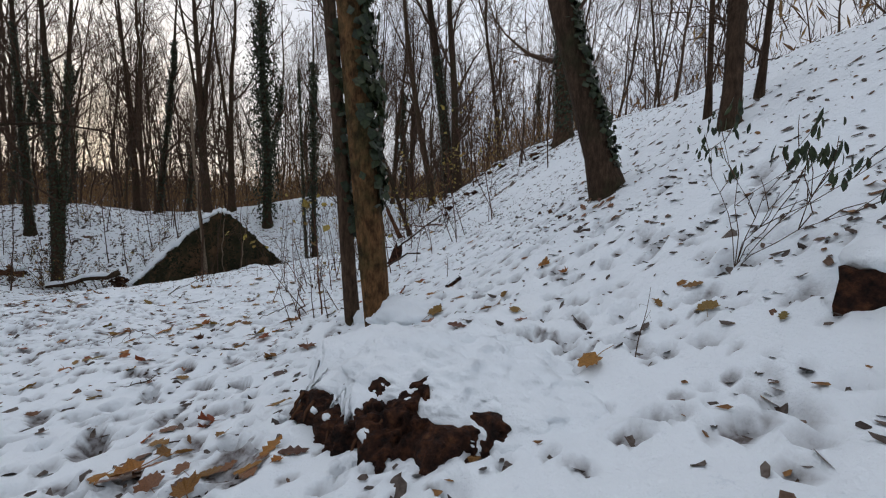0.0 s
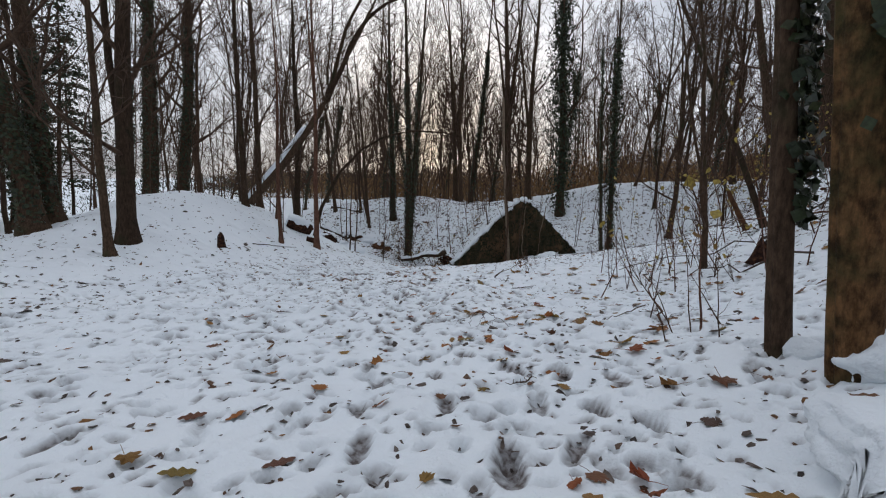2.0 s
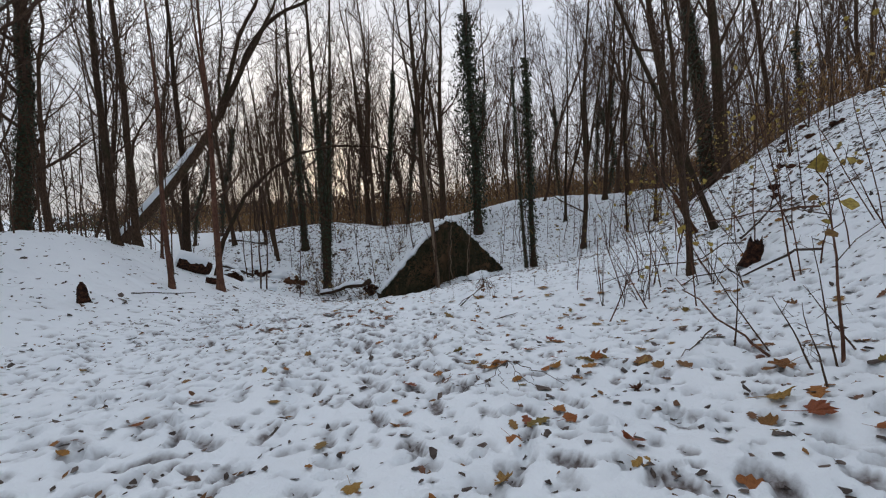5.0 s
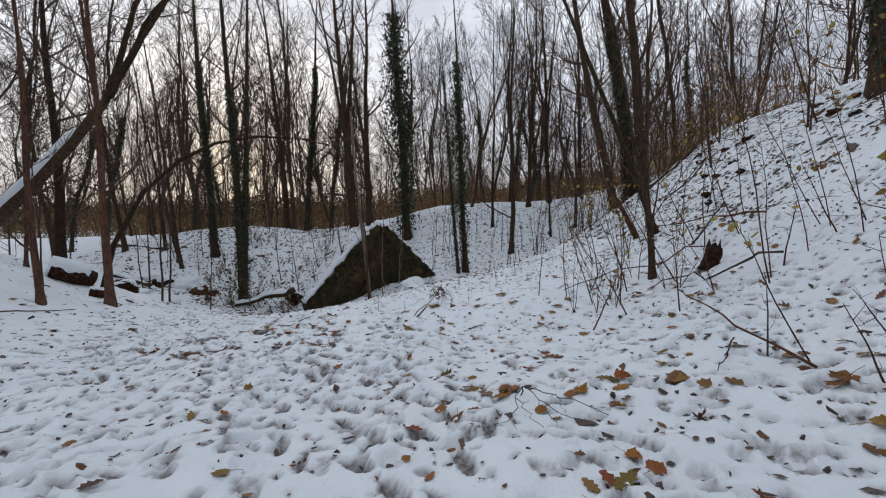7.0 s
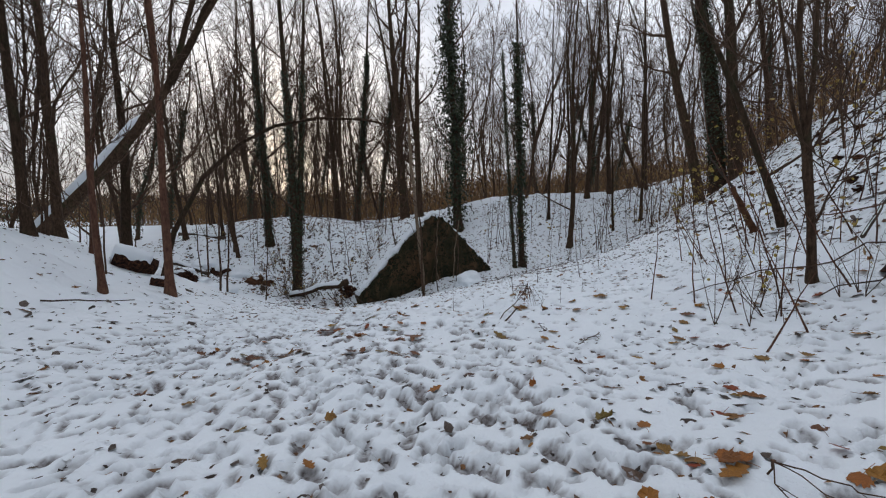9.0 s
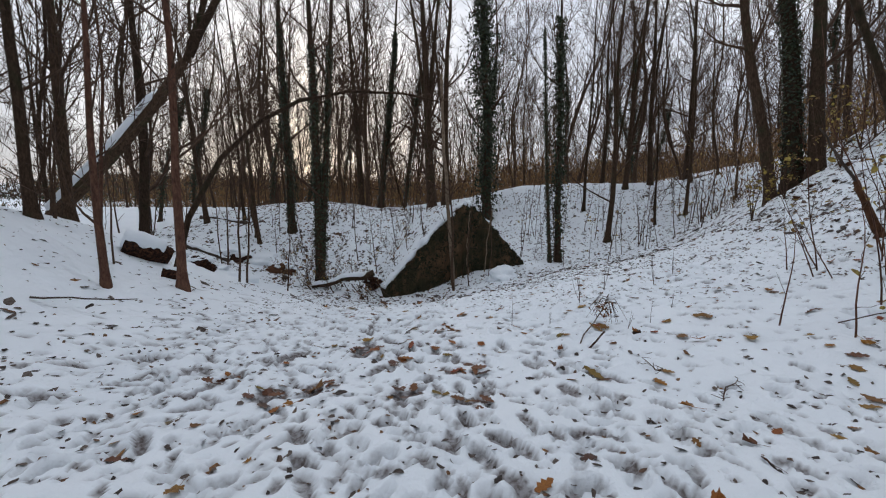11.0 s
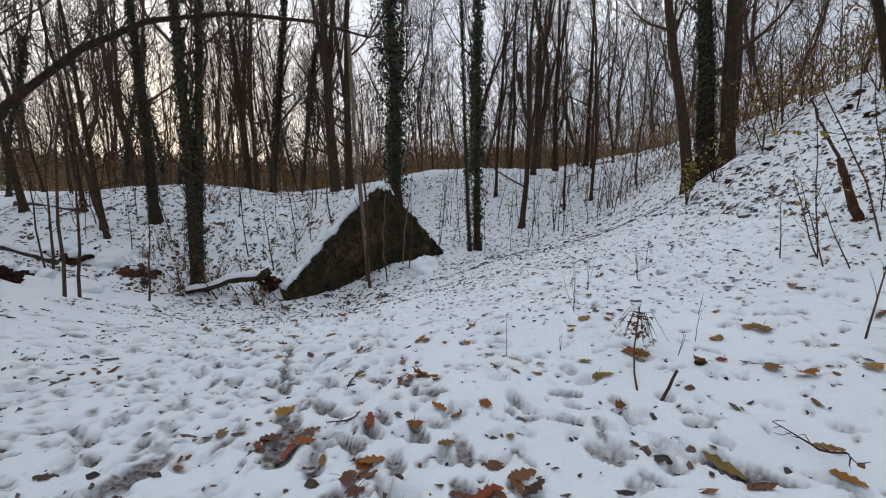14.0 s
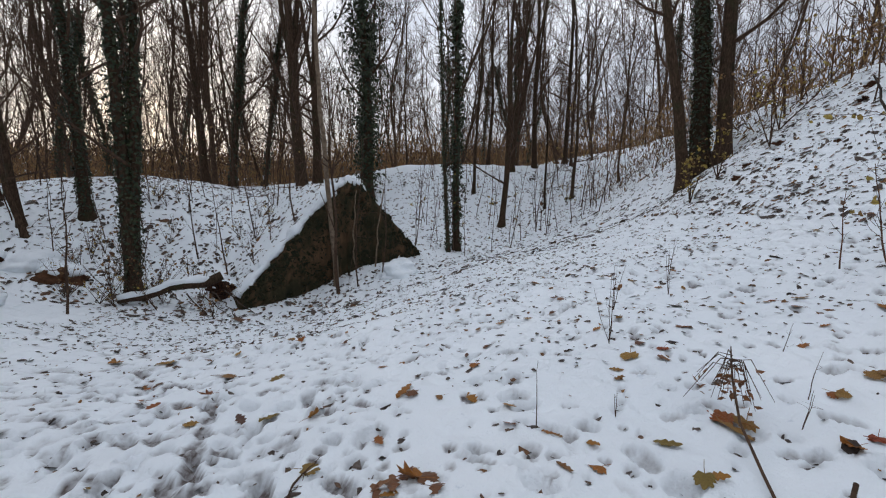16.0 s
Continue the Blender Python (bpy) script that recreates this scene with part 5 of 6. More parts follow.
shoot("sapling", 3.28, 2.6, 0.55, 0.009, (-0.45, 0.1), 321, WHIPS, 4, group="sapling shoots")
shoot("sapling", 3.75, 2.9, 0.5, 0.009, (-0.6, 0.2), 322, WHIPS, 4, group="sapling shoots")
shoot("sapling", 3.1, 3.4, 0.75, 0.009, (0.1, 0.2), 323, WHIPS, 4, group="sapling shoots")
for k, (x, y, h) in enumerate(((3.45, 2.6, 1.0), (3.3, 3.2, 1.3), (3.65, 2.3, 0.8), (3.2, 2.3, 0.6))):
    shoot("sapling", x, y, h, 0.008, (sr.normal(-0.1, 0.25), sr.normal(0, 0.15)), 330 + k, WHIPS, 4, YELLOW if k == 1 else None, 8, 0.05, group="sapling shoots")
for k in range(40):
    x, y = sr.uniform(3.3, 7.2), sr.uniform(5.4, 11.5)
    shoot("sapling", x, y, sr.uniform(1.0, 3.2), sr.uniform(0.007, 0.014), (sr.normal(-0.2, 0.25), sr.normal(0, 0.15)), 860 + k, "thin bare shoots on the bank beside the path", 8,
          YELLOW if k % 2 == 0 else None, 10, 0.05, group="bank shoots", bark=BARK_RED)
for k in range(12):
    x, y = sr.uniform(2.3, 4.5), sr.uniform(6.1, 8.2)
    shoot("shrub", x, y, sr.uniform(0.6, 1.3), 0.0065, (sr.normal(0, 0.25), sr.normal(0, 0.15)), 900 + k, "bare many-twigged shrub in the snow", 9, YELLOW if k % 4 == 0 else None, 5, 0.06, stems=3, category="shrub", group="bare shrubs", spread=0.4)
# snow blown against the foot of the two trees beside the path
drift = thing("snow_drift", 4.36, 1.16, ground(4.36, 1.16), "snow heaped against the foot of a tree", "snow")
lump_part("drift", lump(0.34, (1.25, 0.9, 0.75), 2.2, 5, 0.3), SNOW_CAP, drift, (0.2, 0.02, 0.03), "", -20)
drift = thing("snow_drift", 4.08, 1.76, ground(4.08, 1.76), "snow heaped against the foot of a tree", "snow")
lump_part("drift", lump(0.13, (1.2, 0.9, 0.9), 4.2, 4, 0.2), SNOW_CAP, drift, (0.03, -0.03, 0.0), "", -20)
# the long branch that lies against the bank
rough_log("fallen_branch", on_ground(3.22, 3.05, 0.02), on_ground(3.05, 4.9, 0.6), 0.013, 0.005, BARK_RED, "long thin branch slanting out of the snow", "branch", 0.0, 51, 0.16, 7)
rough_log("fallen_branch", on_ground(3.05, 3.75, 0.1), on_ground(2.6, 3.3, 0.02), 0.009, 0.004, TWIG, "thin dead twig across the snow", "branch", 0.0, 52, 0.1, 5)
rough_log("fallen_branch", on_ground(2.6, 8.0, 0.1), on_ground(4.95, 7.3, 0.42), 0.007, 0.012, TWIG, "bare branch lying across the shoots", "branch", 0.0, 53, 0.14, 6)
rough_log("fallen_branch", on_ground(3.9, 7.1, 0.05), on_ground(5.5, 6.2, 0.12), 0.008, 0.022, DEADWOOD, "crooked bare branch lying on the snow of the bank", "branch", 0.0, 54, 0.2, 6)
rough_log("fallen_branch", on_ground(4.9, 8.9, 0.75), on_ground(6.3, 7.6, 0.25), 0.01, 0.022, BARK_RED, "bare branch reaching out from the bank", "branch", 0.0, 55, 0.14, 6)


def ground_twig(x, y, size, seed, label, turn=0.0, lift=0.12):
    r = np.random.default_rng(seed)
    ob = thing("fallen_twig", x, y, ground(x, y), label, "twig", turn=turn)
    sh = Shape()
    for side in (-1, 1):
        p, d = np.array((0.0, 0, lift * 0.4)), unit((side * 1.0, r.normal(0, 0.4), 0.15))
        line = [p]
        for _ in range(5):
            d = unit(d + r.normal(0, 0.22, 3) * (1, 1, 0.4))
            p = p + d * size / 5
            p[2] = max(0.01, min(p[2], lift))
            line.append(p.copy())
        sh.tube(line, np.linspace(0.008, 0.003, 6), 5)
        for q in line[1:]:
            e = q + unit(r.normal(0, 1, 3) * (1, 1, 0.2)) * size * 0.35
            e[2] = max(0.01, e[2])
            sh.tube([q, (q + e) / 2 + r.normal(0, 0.01, 3), e], (0.004, 0.003, 0.002), 4)
    part_of("twig_spray", sh, TWIG, ob)


def forked_twig():
    """A many-forked bare twig whose thick end stands a little out of the snow."""
    ob = thing("fallen_twig", 0.92, 3.3, ground(0.92, 3.3), "thin forked bare twig lying on the snow", "twig")
    r = np.random.default_rng(61)
    sh = Shape()

    def run(a, b, ra, rb, wiggle=0.02):
        k = np.linspace(0, 1, 7)[:, None]
        line = np.array(a) * (1 - k) + np.array(b) * k
        line[1:-1] += r.normal(0, wiggle, (5, 3)) * (1, 1, 0.4)
        sh.tube(line, np.linspace(ra * 0.65, rb * 0.7, 7), 5)
        return line

    run((-0.01, 0.05, -0.04), (0.0, 0.0, 0.1), 0.009, 0.008, 0.004)
    a = run((0, 0, 0.1), (0.36, -0.26, 0.09), 0.007, 0.005)
    b = run(a[-1], (0.74, -0.72, 0.02), 0.005, 0.0025, 0.03)
    run(b[2], (0.62, -0.33, 0.04), 0.003, 0.002, 0.01)
    run(a[4], (0.27, -0.36, 0.02), 0.003, 0.002, 0.01)
    run(b[4], (0.86, -0.75, 0.02), 0.003, 0.0015, 0.01)
    c = run((0, 0, 0.1), (0.22, -0.44, 0.05), 0.006, 0.004)
    run(c[-1], (0.44, -0.66, 0.02), 0.004, 0.002)
    run(c[3], (0.14, -0.72, 0.03), 0.004, 0.002)
    d = run((0, 0, 0.1), (-0.18, -0.5, 0.05), 0.006, 0.004)
    run(d[-1], (-0.42, -0.72, 0.02), 0.004, 0.002)
    run(d[-2], (-0.15, -0.75, 0.02), 0.003, 0.002)
    e = run(d[2], (0.05, -0.62, 0.03), 0.004, 0.003)
    run(e[-1], (0.2, -0.95, 0.02), 0.003, 0.002)
    part_of("twig_spray", sh, TWIG, ob)


forked_twig()
ground_twig(0.7, 6.6, 0.35, 62, "tangle of dead twigs lying on the snow", 40)
ground_twig(0.2, 7.0, 0.3, 63, "tangle of dead twigs lying on the snow", 100)
ground_twig(2.1, 1.0, 0.16, 64, "tiny twig on the snow", 30, 0.05)
ground_twig(-3.0, 8.9, 0.18, 65, "tiny twig on the snow", 70, 0.05)
ground_twig(-2.9, 7.95, 0.14, 66, "tiny twig on the snow", 10, 0.05)


def bent_weed():
    x, y = -0.45, 7.94
    ob = thing("dead_weed", x, y, ground(x, y), "withered weed stalk with a bowed head of dry twigs", "plant")
    r = np.random.default_rng(71)
    sh = Shape()
    line = [(0, 0, -0.05), (0.12, 0.3, 0.07), (0.33, 0.68, 0.15), (0.52, 0.96, 0.32), (0.62, 1.1, 0.5)]
    sh.tube(line, (0.009, 0.009, 0.008, 0.008, 0.004), 7, 0.05, r)
    part_of("stalk", sh, TWIG, ob)
    tw = Shape()
    for _ in range(20):
        p = np.array(line[3]) * 0.5 + np.array(line[4]) * 0.5 + (0, 0, r.uniform(-0.05, 0.05))
        d = r.normal(0, 1, 3)
        d[2] = 0
        d = unit(d) * r.uniform(0.1, 0.32)
        tw.tube([p, p + d * 0.4 + (0, 0, 0.02), p + d + (0, 0, -r.uniform(0.12, 0.36))], (0.005, 0.004, 0.002), 4)
    part_of("dry_twigs", tw, TWIG, ob)
    lf = Shape()
    n = 60
    pos = np.array(line[3]) + r.normal(0, 0.085, (n, 3)) * (1, 1, 1.1) - (0, 0, 0.06)
    nr = r.normal(0, 1, (n, 3))
    nr /= np.linalg.norm(nr, axis=1)[:, None]
    lf.leaves(pos, nr, 0.018, r, 0.3, 1.8)
    part_of("seed_heads", lf, DARK_LEAF, ob)


bent_weed()
rough_log("stick", on_ground(-0.36, 7.8, -0.03), on_ground(-0.12, 7.95, 0.16), 0.014, 0.011, TWIG, "short dark stick slanting out of the snow", "stick", 0.0, 72, 0.03, 7)
for k, (x, y, h, n) in enumerate(((-0.05, 10.3, 0.75, 4), (0.6, 11.3, 0.6, 3), (-1.3, 9.15, 0.5, 1), (0.35, 8.6, 0.28, 2), (0.75, 8.9, 0.4, 1), (1.3, 9.6, 0.3, 2), (-0.7, 9.1, 0.2, 2), (1.7, 11.7, 0.7, 3), (2.4, 12.6, 0.6, 2))):
    shoot("dry_stalks", x, y, h, 0.0045, (sr.normal(0, 0.12), sr.normal(0, 0.12)), 400 + k, "dry grass-thin stalks standing in the snow", 1, stems=n, category="plant", group="dry stalks", spread=0.1)
# evergreen shrub with drooping leaves on the bank beside the start
def drooping_shrub(x, y):
    ob = thing("shrub", x, y, ground(x, y), "sparse thin-stemmed shrub with drooping dark green leaves", "shrub")
    r = np.random.default_rng(350)
    across = np.array((-0.16, -0.987, 0.0))
    away = np.array((0.987, -0.16, 0.0))
    sh, tw, ends = Shape(), Shape(), []
    for k, ang in enumerate((-24, -12, 4, 16, 30, 40, 52)):
        a = radians(ang)
        size = r.uniform(0.8, 1.25)
        d = across * math.sin(a) + np.array((0, 0, math.cos(a))) + away * r.uniform(0.0, 0.35)
        line = np.array([d * size * u + across * 0.22 * u * u * (1 if ang > 0 else -1) * size - np.array((0, 0, 0.12 * u * u)) for u in np.linspace(0, 1, 7)])
        line[1:] += r.normal(0, 0.02, (6, 3))
        line[0, 2] -= 0.05
        sh.tube(line, np.linspace(0.0034, 0.0016, 7), 5)
        ends.append(line[-1])
        for _ in range(4):
            p = line[int(r.integers(2, 6))]
            q = p + unit(d * 0.5 + across * r.normal(0, 0.6) + away * r.normal(0, 0.3) + (0, 0, 0.3)) * r.uniform(0.15, 0.4)
            tw.tube([p, (p + q) / 2 + r.normal(0, 0.02, 3), q], (0.004, 0.003, 0.002), 4)
            if r.random() < 0.65 and q[2] > 0.6:
                ends.append(q)
    part_of("stem", sh, TWIG, ob)
    part_of("twig_spray", tw, TWIG, ob)
    lf = Shape()
    for e in ends:
        for _ in range(int(r.integers(3, 7))):
            top = e + r.normal(0, 0.035, 3)
            ln, wd = r.uniform(0.06, 0.12), r.uniform(0.011, 0.02)
            down = unit((r.normal(0, 0.22), r.normal(0, 0.22), -1.0))
            side = unit(np.cross(down, r.normal(0, 1, 3)))
            nrm = np.cross(side, down)
            rowsv = [top]
            for u, w in ((0.3, 0.8), (0.6, 1.0), (0.85, 0.55)):
                rowsv += [top + down * ln * u + side * wd * w + nrm * wd * 0.35, top + down * ln * u, top + down * ln * u - side * wd * w + nrm * wd * 0.35]
            rowsv.append(top + down * ln)
            lf.add(rowsv, [[0, 2, 1], [0, 3, 2], [1, 2, 5, 4], [2, 3, 6, 5], [4, 5, 8, 7], [5, 6, 9, 8], [7, 8, 10], [8, 9, 10]])
    part_of("leaves", lf, EVERGREEN, ob, "drooping dark green leaves")


drooping_shrub(6.55, -0.83)
shoot("sapling", 5.55, -1.15, 0.38, 0.004, (0.25, 0.1), 351, "tiny bare seedling in the snow", 5)
shoot("sapling", 5.3, 2.6, 0.35, 0.006, (0.0, 0.0), 352, "tiny bare seedling in the snow", 3)

hump = thing("snowy_hummock", -1.6, 22.5, float(land(-1.6, 22.5)), "rounded hummock of snow in front of the wall", "hummock")
lump_part("snow_cap", lump(0.62, (1.3, 0.9, 0.95), 9.3, 5, 0.4), SNOW_CAP, hump, (0, 0, 0.02))

# young trees in front of the gable and on the slopes beyond
for k, (x, y, h, ra, lx) in enumerate(((-3.9, 21.6, 6.5, 0.075, -0.03), (-3.2, 21.9, 5.5, 0.03, 0.03), (-2.3, 22.4, 5.0, 0.03, 0.05), (-5.6, 22.9, 3.2, 0.035, -0.1), (-8.0, 22.6, 3.2, 0.03, -0.12),
                                       (-9.3, 23.4, 3.6, 0.03, -0.08), (-11.4, 23.4, 5.0, 0.06, 0.02))):
    shoot("sapling", x, y, h, ra, (lx, 0.0), 360 + k, "bare young tree in front of the mossy wall" if k < 3 else "bare young tree on the snowy mound", 9, group="young trees")
for k in range(72):
    x, y = sr.uniform(-1.5, 13), sr.uniform(25.5, 37)
    shoot("sapling", x, y, sr.uniform(1.4, 6.0), sr.uniform(0.011, 0.03), (sr.normal(0, 0.12), 0), 500 + k, "thin bare sapling on the far snowy slope", 7,
          YELLOW if k % 9 == 0 else None, 14, 0.07, group="slope saplings")
for k in range(60):
    x, y = sr.uniform(-19, -4), sr.uniform(21.5, 33)
    s_ = (x - APEX[0]) * INWARD[0] + (y - APEX[1]) * INWARD[1]
    if s_ < 0.8 and x > -8:
        continue
    shoot("sapling", x, y, sr.uniform(1.2, 4.5), sr.uniform(0.01, 0.026), (sr.normal(0, 0.14), 0), 620 + k, "thin bare sapling on the mound", 6,
          BROWN_LEAF if k % 4 == 0 else None, 20, 0.06, group="mound saplings")
for k in range(40):
    x, y = sr.uniform(-24, -10), sr.uniform(5, 20)
    shoot("sapling", x, y, sr.uniform(2.0, 7.0), sr.uniform(0.02, 0.045), (sr.normal(0, 0.08), 0), 700 + k, "thin bare sapling among the trees", 8, group="wood saplings")
for k in range(36):
    x, y = sr.uniform(8.5, 17), sr.uniform(0, 24)
    shoot("sapling", x, y, sr.uniform(1.5, 5.5), sr.uniform(0.015, 0.04), (sr.normal(-0.1, 0.12), 0), 760 + k, "thin bare sapling at the top of the bank", 8,
          BROWN_LEAF if k % 3 == 0 else None, 22, 0.07, group="bank saplings")
# a whip with a level bough that still holds large yellow leaves
def leafy_whip(x, y):
    ob = thing("sapling", x, y, ground(x, y), "leaning bare whip with a level bough of large yellow leaves", "sapling")
    r = np.random.default_rng(92)
    lf = Shape()
    for name, way, ra in (("stem", ((0.00, 0.00, 0.00), (-0.15, 0.22, 0.91), (-0.35, 0.49, 1.69), (-0.54, 0.73, 2.42), (-0.63, 0.84, 3.29), (-0.71, 0.94, 4.33)), 0.014), ("bough", ((-0.35, 0.49, 1.69), (-0.55, 0.75, 1.78), (-0.82, 1.06, 1.83), (-1.13, 1.39, 1.86)), 0.006), ("bough", ((-0.27, 0.55, 1.71), (-0.06, 0.26, 1.73), (0.19, -0.10, 1.73)), 0.006)):
        way = np.array(way)
        k = np.linspace(0, 1, 11)
        line = np.stack([np.interp(k, np.linspace(0, 1, len(way)), way[:, c]) for c in range(3)], -1)
        line[1:-1] += r.normal(0, 0.012, (9, 3))
        if name == "stem":
            line[0, 2] -= 0.1
        else:
            pos = line[3:] + r.normal(0, 0.03, (8, 3)) - (0, 0, 0.04)
            nr = r.normal(0, 0.5, (8, 3)) + (-0.3, -0.8, 0.5)
            nr /= np.linalg.norm(nr, axis=1)[:, None]
            lf.leaves(pos, nr, 0.055, r, 0.3, 1.0, True)
        sh = Shape()
        sh.tube(line, np.linspace(ra, ra * 0.35, 11), 6, 0.05, r)
        part_of(name, sh, BARK_RED, ob)
    part_of("leaves", lf, YELLOW, ob, "large yellow leaves still hanging")


leafy_whip(5.06, 10.59)
# bushes with yellow leaves by the clump of three trees
for k, (x, y, h) in enumerate(((7.3, 17.2, 1.6), (8.6, 16.9, 2.2), (9.6, 17.6, 2.6), (10.6, 15.5, 2.4), (6.3, 17.0, 1.2), (8.9, 33.6, 1.8), (10.2, 33.0, 1.5), (8.2, 19.6, 1.0), (11.6, 18.8, 2.4))):
    shoot("bush", x, y, h, 0.02, (0.0, 0.0), 800 + k, "straggly bush with yellowed leaves", 10, YELLOW, 60, 0.06, False, 3, "bush", "yellowed bushes", 0.25)

# brush round the ivy-clad tree and on the mound's flank
for k in range(44):
    x, y = sr.uniform(-12.8, -6.8), sr.uniform(19.6, 26.5)
    shoot("shrub", x, y, sr.uniform(0.5, 1.3), 0.011, (sr.normal(0, 0.25), sr.normal(0, 0.1)), 1000 + k, "dead brush with a few withered leaves on the mound's flank", 7, BROWN_LEAF if k % 3 else YELLOW, 12, 0.055,
          stems=4, category="shrub", group="dead brush", spread=0.35)
for k, (x, y) in enumerate(((-10.7, 20.5), (-9.75, 20.95), (-10.5, 21.3), (-9.6, 20.3))):
    shoot("shrub", x, y, 1.5, 0.013, (sr.normal(0, 0.2), 0.0), 1040 + k, "thicket of dead shoots round the tree's foot", 12, BROWN_LEAF, 30, 0.05, stems=5, category="shrub", group="dead brush", spread=0.3)
# low swells of snow in the hollow's side
for k, (x, y, s) in enumerate(((-13.6, 21.6, 0.9), (-15.6, 21.4, 0.7), (-12.2, 17.5, 0.6), (-14.0, 18.4, 0.5), (-16.2, 17.6, 0.6), (-13.2, 15.2, 0.5))):
    swell = thing("snow_mound", x, y, ground(x, y), "low rounded mound of snow in the hollow", "snow")
    lump_part("mound", lump(s, (1.3, 1.0, 0.5), 60 + k * 1.7, 4, 0.3), SNOW_CAP, swell, (0, 0, -0.08))
    # dark lumps at three mounds' feet, coloured as the shade beneath them
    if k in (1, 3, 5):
        bare_patch(x + 0.2, y - s * 0.75, s * 0.5, ROT_AND_SHADE, "dark lump standing for the shade under a snow mound", 70 + k, -0.05)

# clumps of dead leaves and roots that break the snow on the bank
for k in range(18):
    x, y = sr.uniform(6.8, 11.2), sr.uniform(10.5, 17.0)
    bare_patch(x, y, sr.uniform(0.1, 0.2), EARTH if k % 2 else ROT_AND_SHADE, "small clump of dead leaves and roots on the snowy bank", 120 + k, -0.03)


# ---- fallen leaves ----
def maple_mesh(seed):
    r = np.random.default_rng(seed)
    lobes = ((0.0, 1.0), (0.14, 0.88), (0.34, 0.78), (0.5, 0.84), (0.64, 0.92), (0.8, 0.82), (0.98, 0.72), (1.15, 0.76), (1.3, 0.82), (1.5, 0.66), (1.8, 0.48), (2.3, 0.46), (2.9, 0.2))
    side = [(a, q * r.uniform(0.82, 1.12)) for a, q in lobes]
    rim = side + [(-a, q * r.uniform(0.85, 1.1)) for a, q in side[::-1][:-1]]
    cup, tilt, fold, curl = r.uniform(-0.1, 0.45), r.uniform(-0.12, 0.12), r.uniform(-0.25, 0.3), r.uniform(-0.3, 0.4)
    v, f = [(0, 0, 0)], []
    for a, q in rim:
        x, y = math.sin(a) * q * 0.5, math.cos(a) * q * 0.5
        v.append((x, y, cup * (x * x + y * y) * 2 * r.uniform(0.3, 1.6) + tilt * x + fold * abs(x) + curl * max(0.0, y) ** 2))
    n = len(rim)
    for i in range(n):
        f.append((0, 1 + (i + 1) % n, 1 + i))
    sh = Shape()
    sh.add(v, f)
    sh.tube([(0, -0.05, 0.0), (0.02, -0.3, 0.03), (0.03, -0.6, 0.08 * r.random())], (0.012, 0.01, 0.008), 4)
    me = sh.mesh("maple_leaf", MAPLE, False)
    return me


def oak_mesh(seed):
    r = np.random.default_rng(seed)
    v, f = [], []
    n = 9
    for i in range(n):
        y = i / (n - 1) - 0.5
        w = 0.28 * math.sin(math.pi * (0.08 + 0.88 * i / (n - 1))) * (1.0 if i % 2 else 0.55)
        z = 0.18 * y * y * r.uniform(-1, 2)
        v += [(-w, y, z + 0.1 * w * r.uniform(0, 2)), (0, y, z), (w, y, z + 0.1 * w * r.uniform(0, 2))]
    for i in range(n - 1):
        a = 3 * i
        f += [(a, a + 1, a + 4, a + 3), (a + 1, a + 2, a + 5, a + 4)]
    sh = Shape()
    sh.add(v, f)
    return sh.mesh("oak_leaf", MAPLE, False)


MAPLES = [maple_mesh(900 + k) for k in range(9)]
OAKS_DARK = []
OAKS = [oak_mesh(930 + k) for k in range(5)]
for me in OAKS[:3] + MAPLES[:2]:
    dark = me.copy()
    dark.materials[0] = DARK_LEAF
    OAKS_DARK.append(dark)
lr = np.random.default_rng(31)


def surface(x, y):
    """Height of the finished snow, prints and dents included."""
    i = int(np.clip(np.searchsorted(GX, x) - 1, 0, len(GX) - 2))
    j = int(np.clip(np.searchsorted(GY, y) - 1, 0, len(GY) - 2))
    fx, fy = (x - GX[i]) / (GX[i + 1] - GX[i]), (y - GY[j]) / (GY[j + 1] - GY[j])
    return float((ZZ[j, i] * (1 - fx) + ZZ[j, i + 1] * fx) * (1 - fy) + (ZZ[j + 1, i] * (1 - fx) + ZZ[j + 1, i + 1] * fx) * fy)


def surface_many(x, y):
    i = np.clip(np.searchsorted(GX, x) - 1, 0, len(GX) - 2)
    j = np.clip(np.searchsorted(GY, y) - 1, 0, len(GY) - 2)
    fx, fy = (x - GX[i]) / (GX[i + 1] - GX[i]), (y - GY[j]) / (GY[j + 1] - GY[j])
    return (ZZ[j, i] * (1 - fx) + ZZ[j, i + 1] * fx) * (1 - fy) + (ZZ[j + 1, i] * (1 - fx) + ZZ[j + 1, i + 1] * fx) * fy


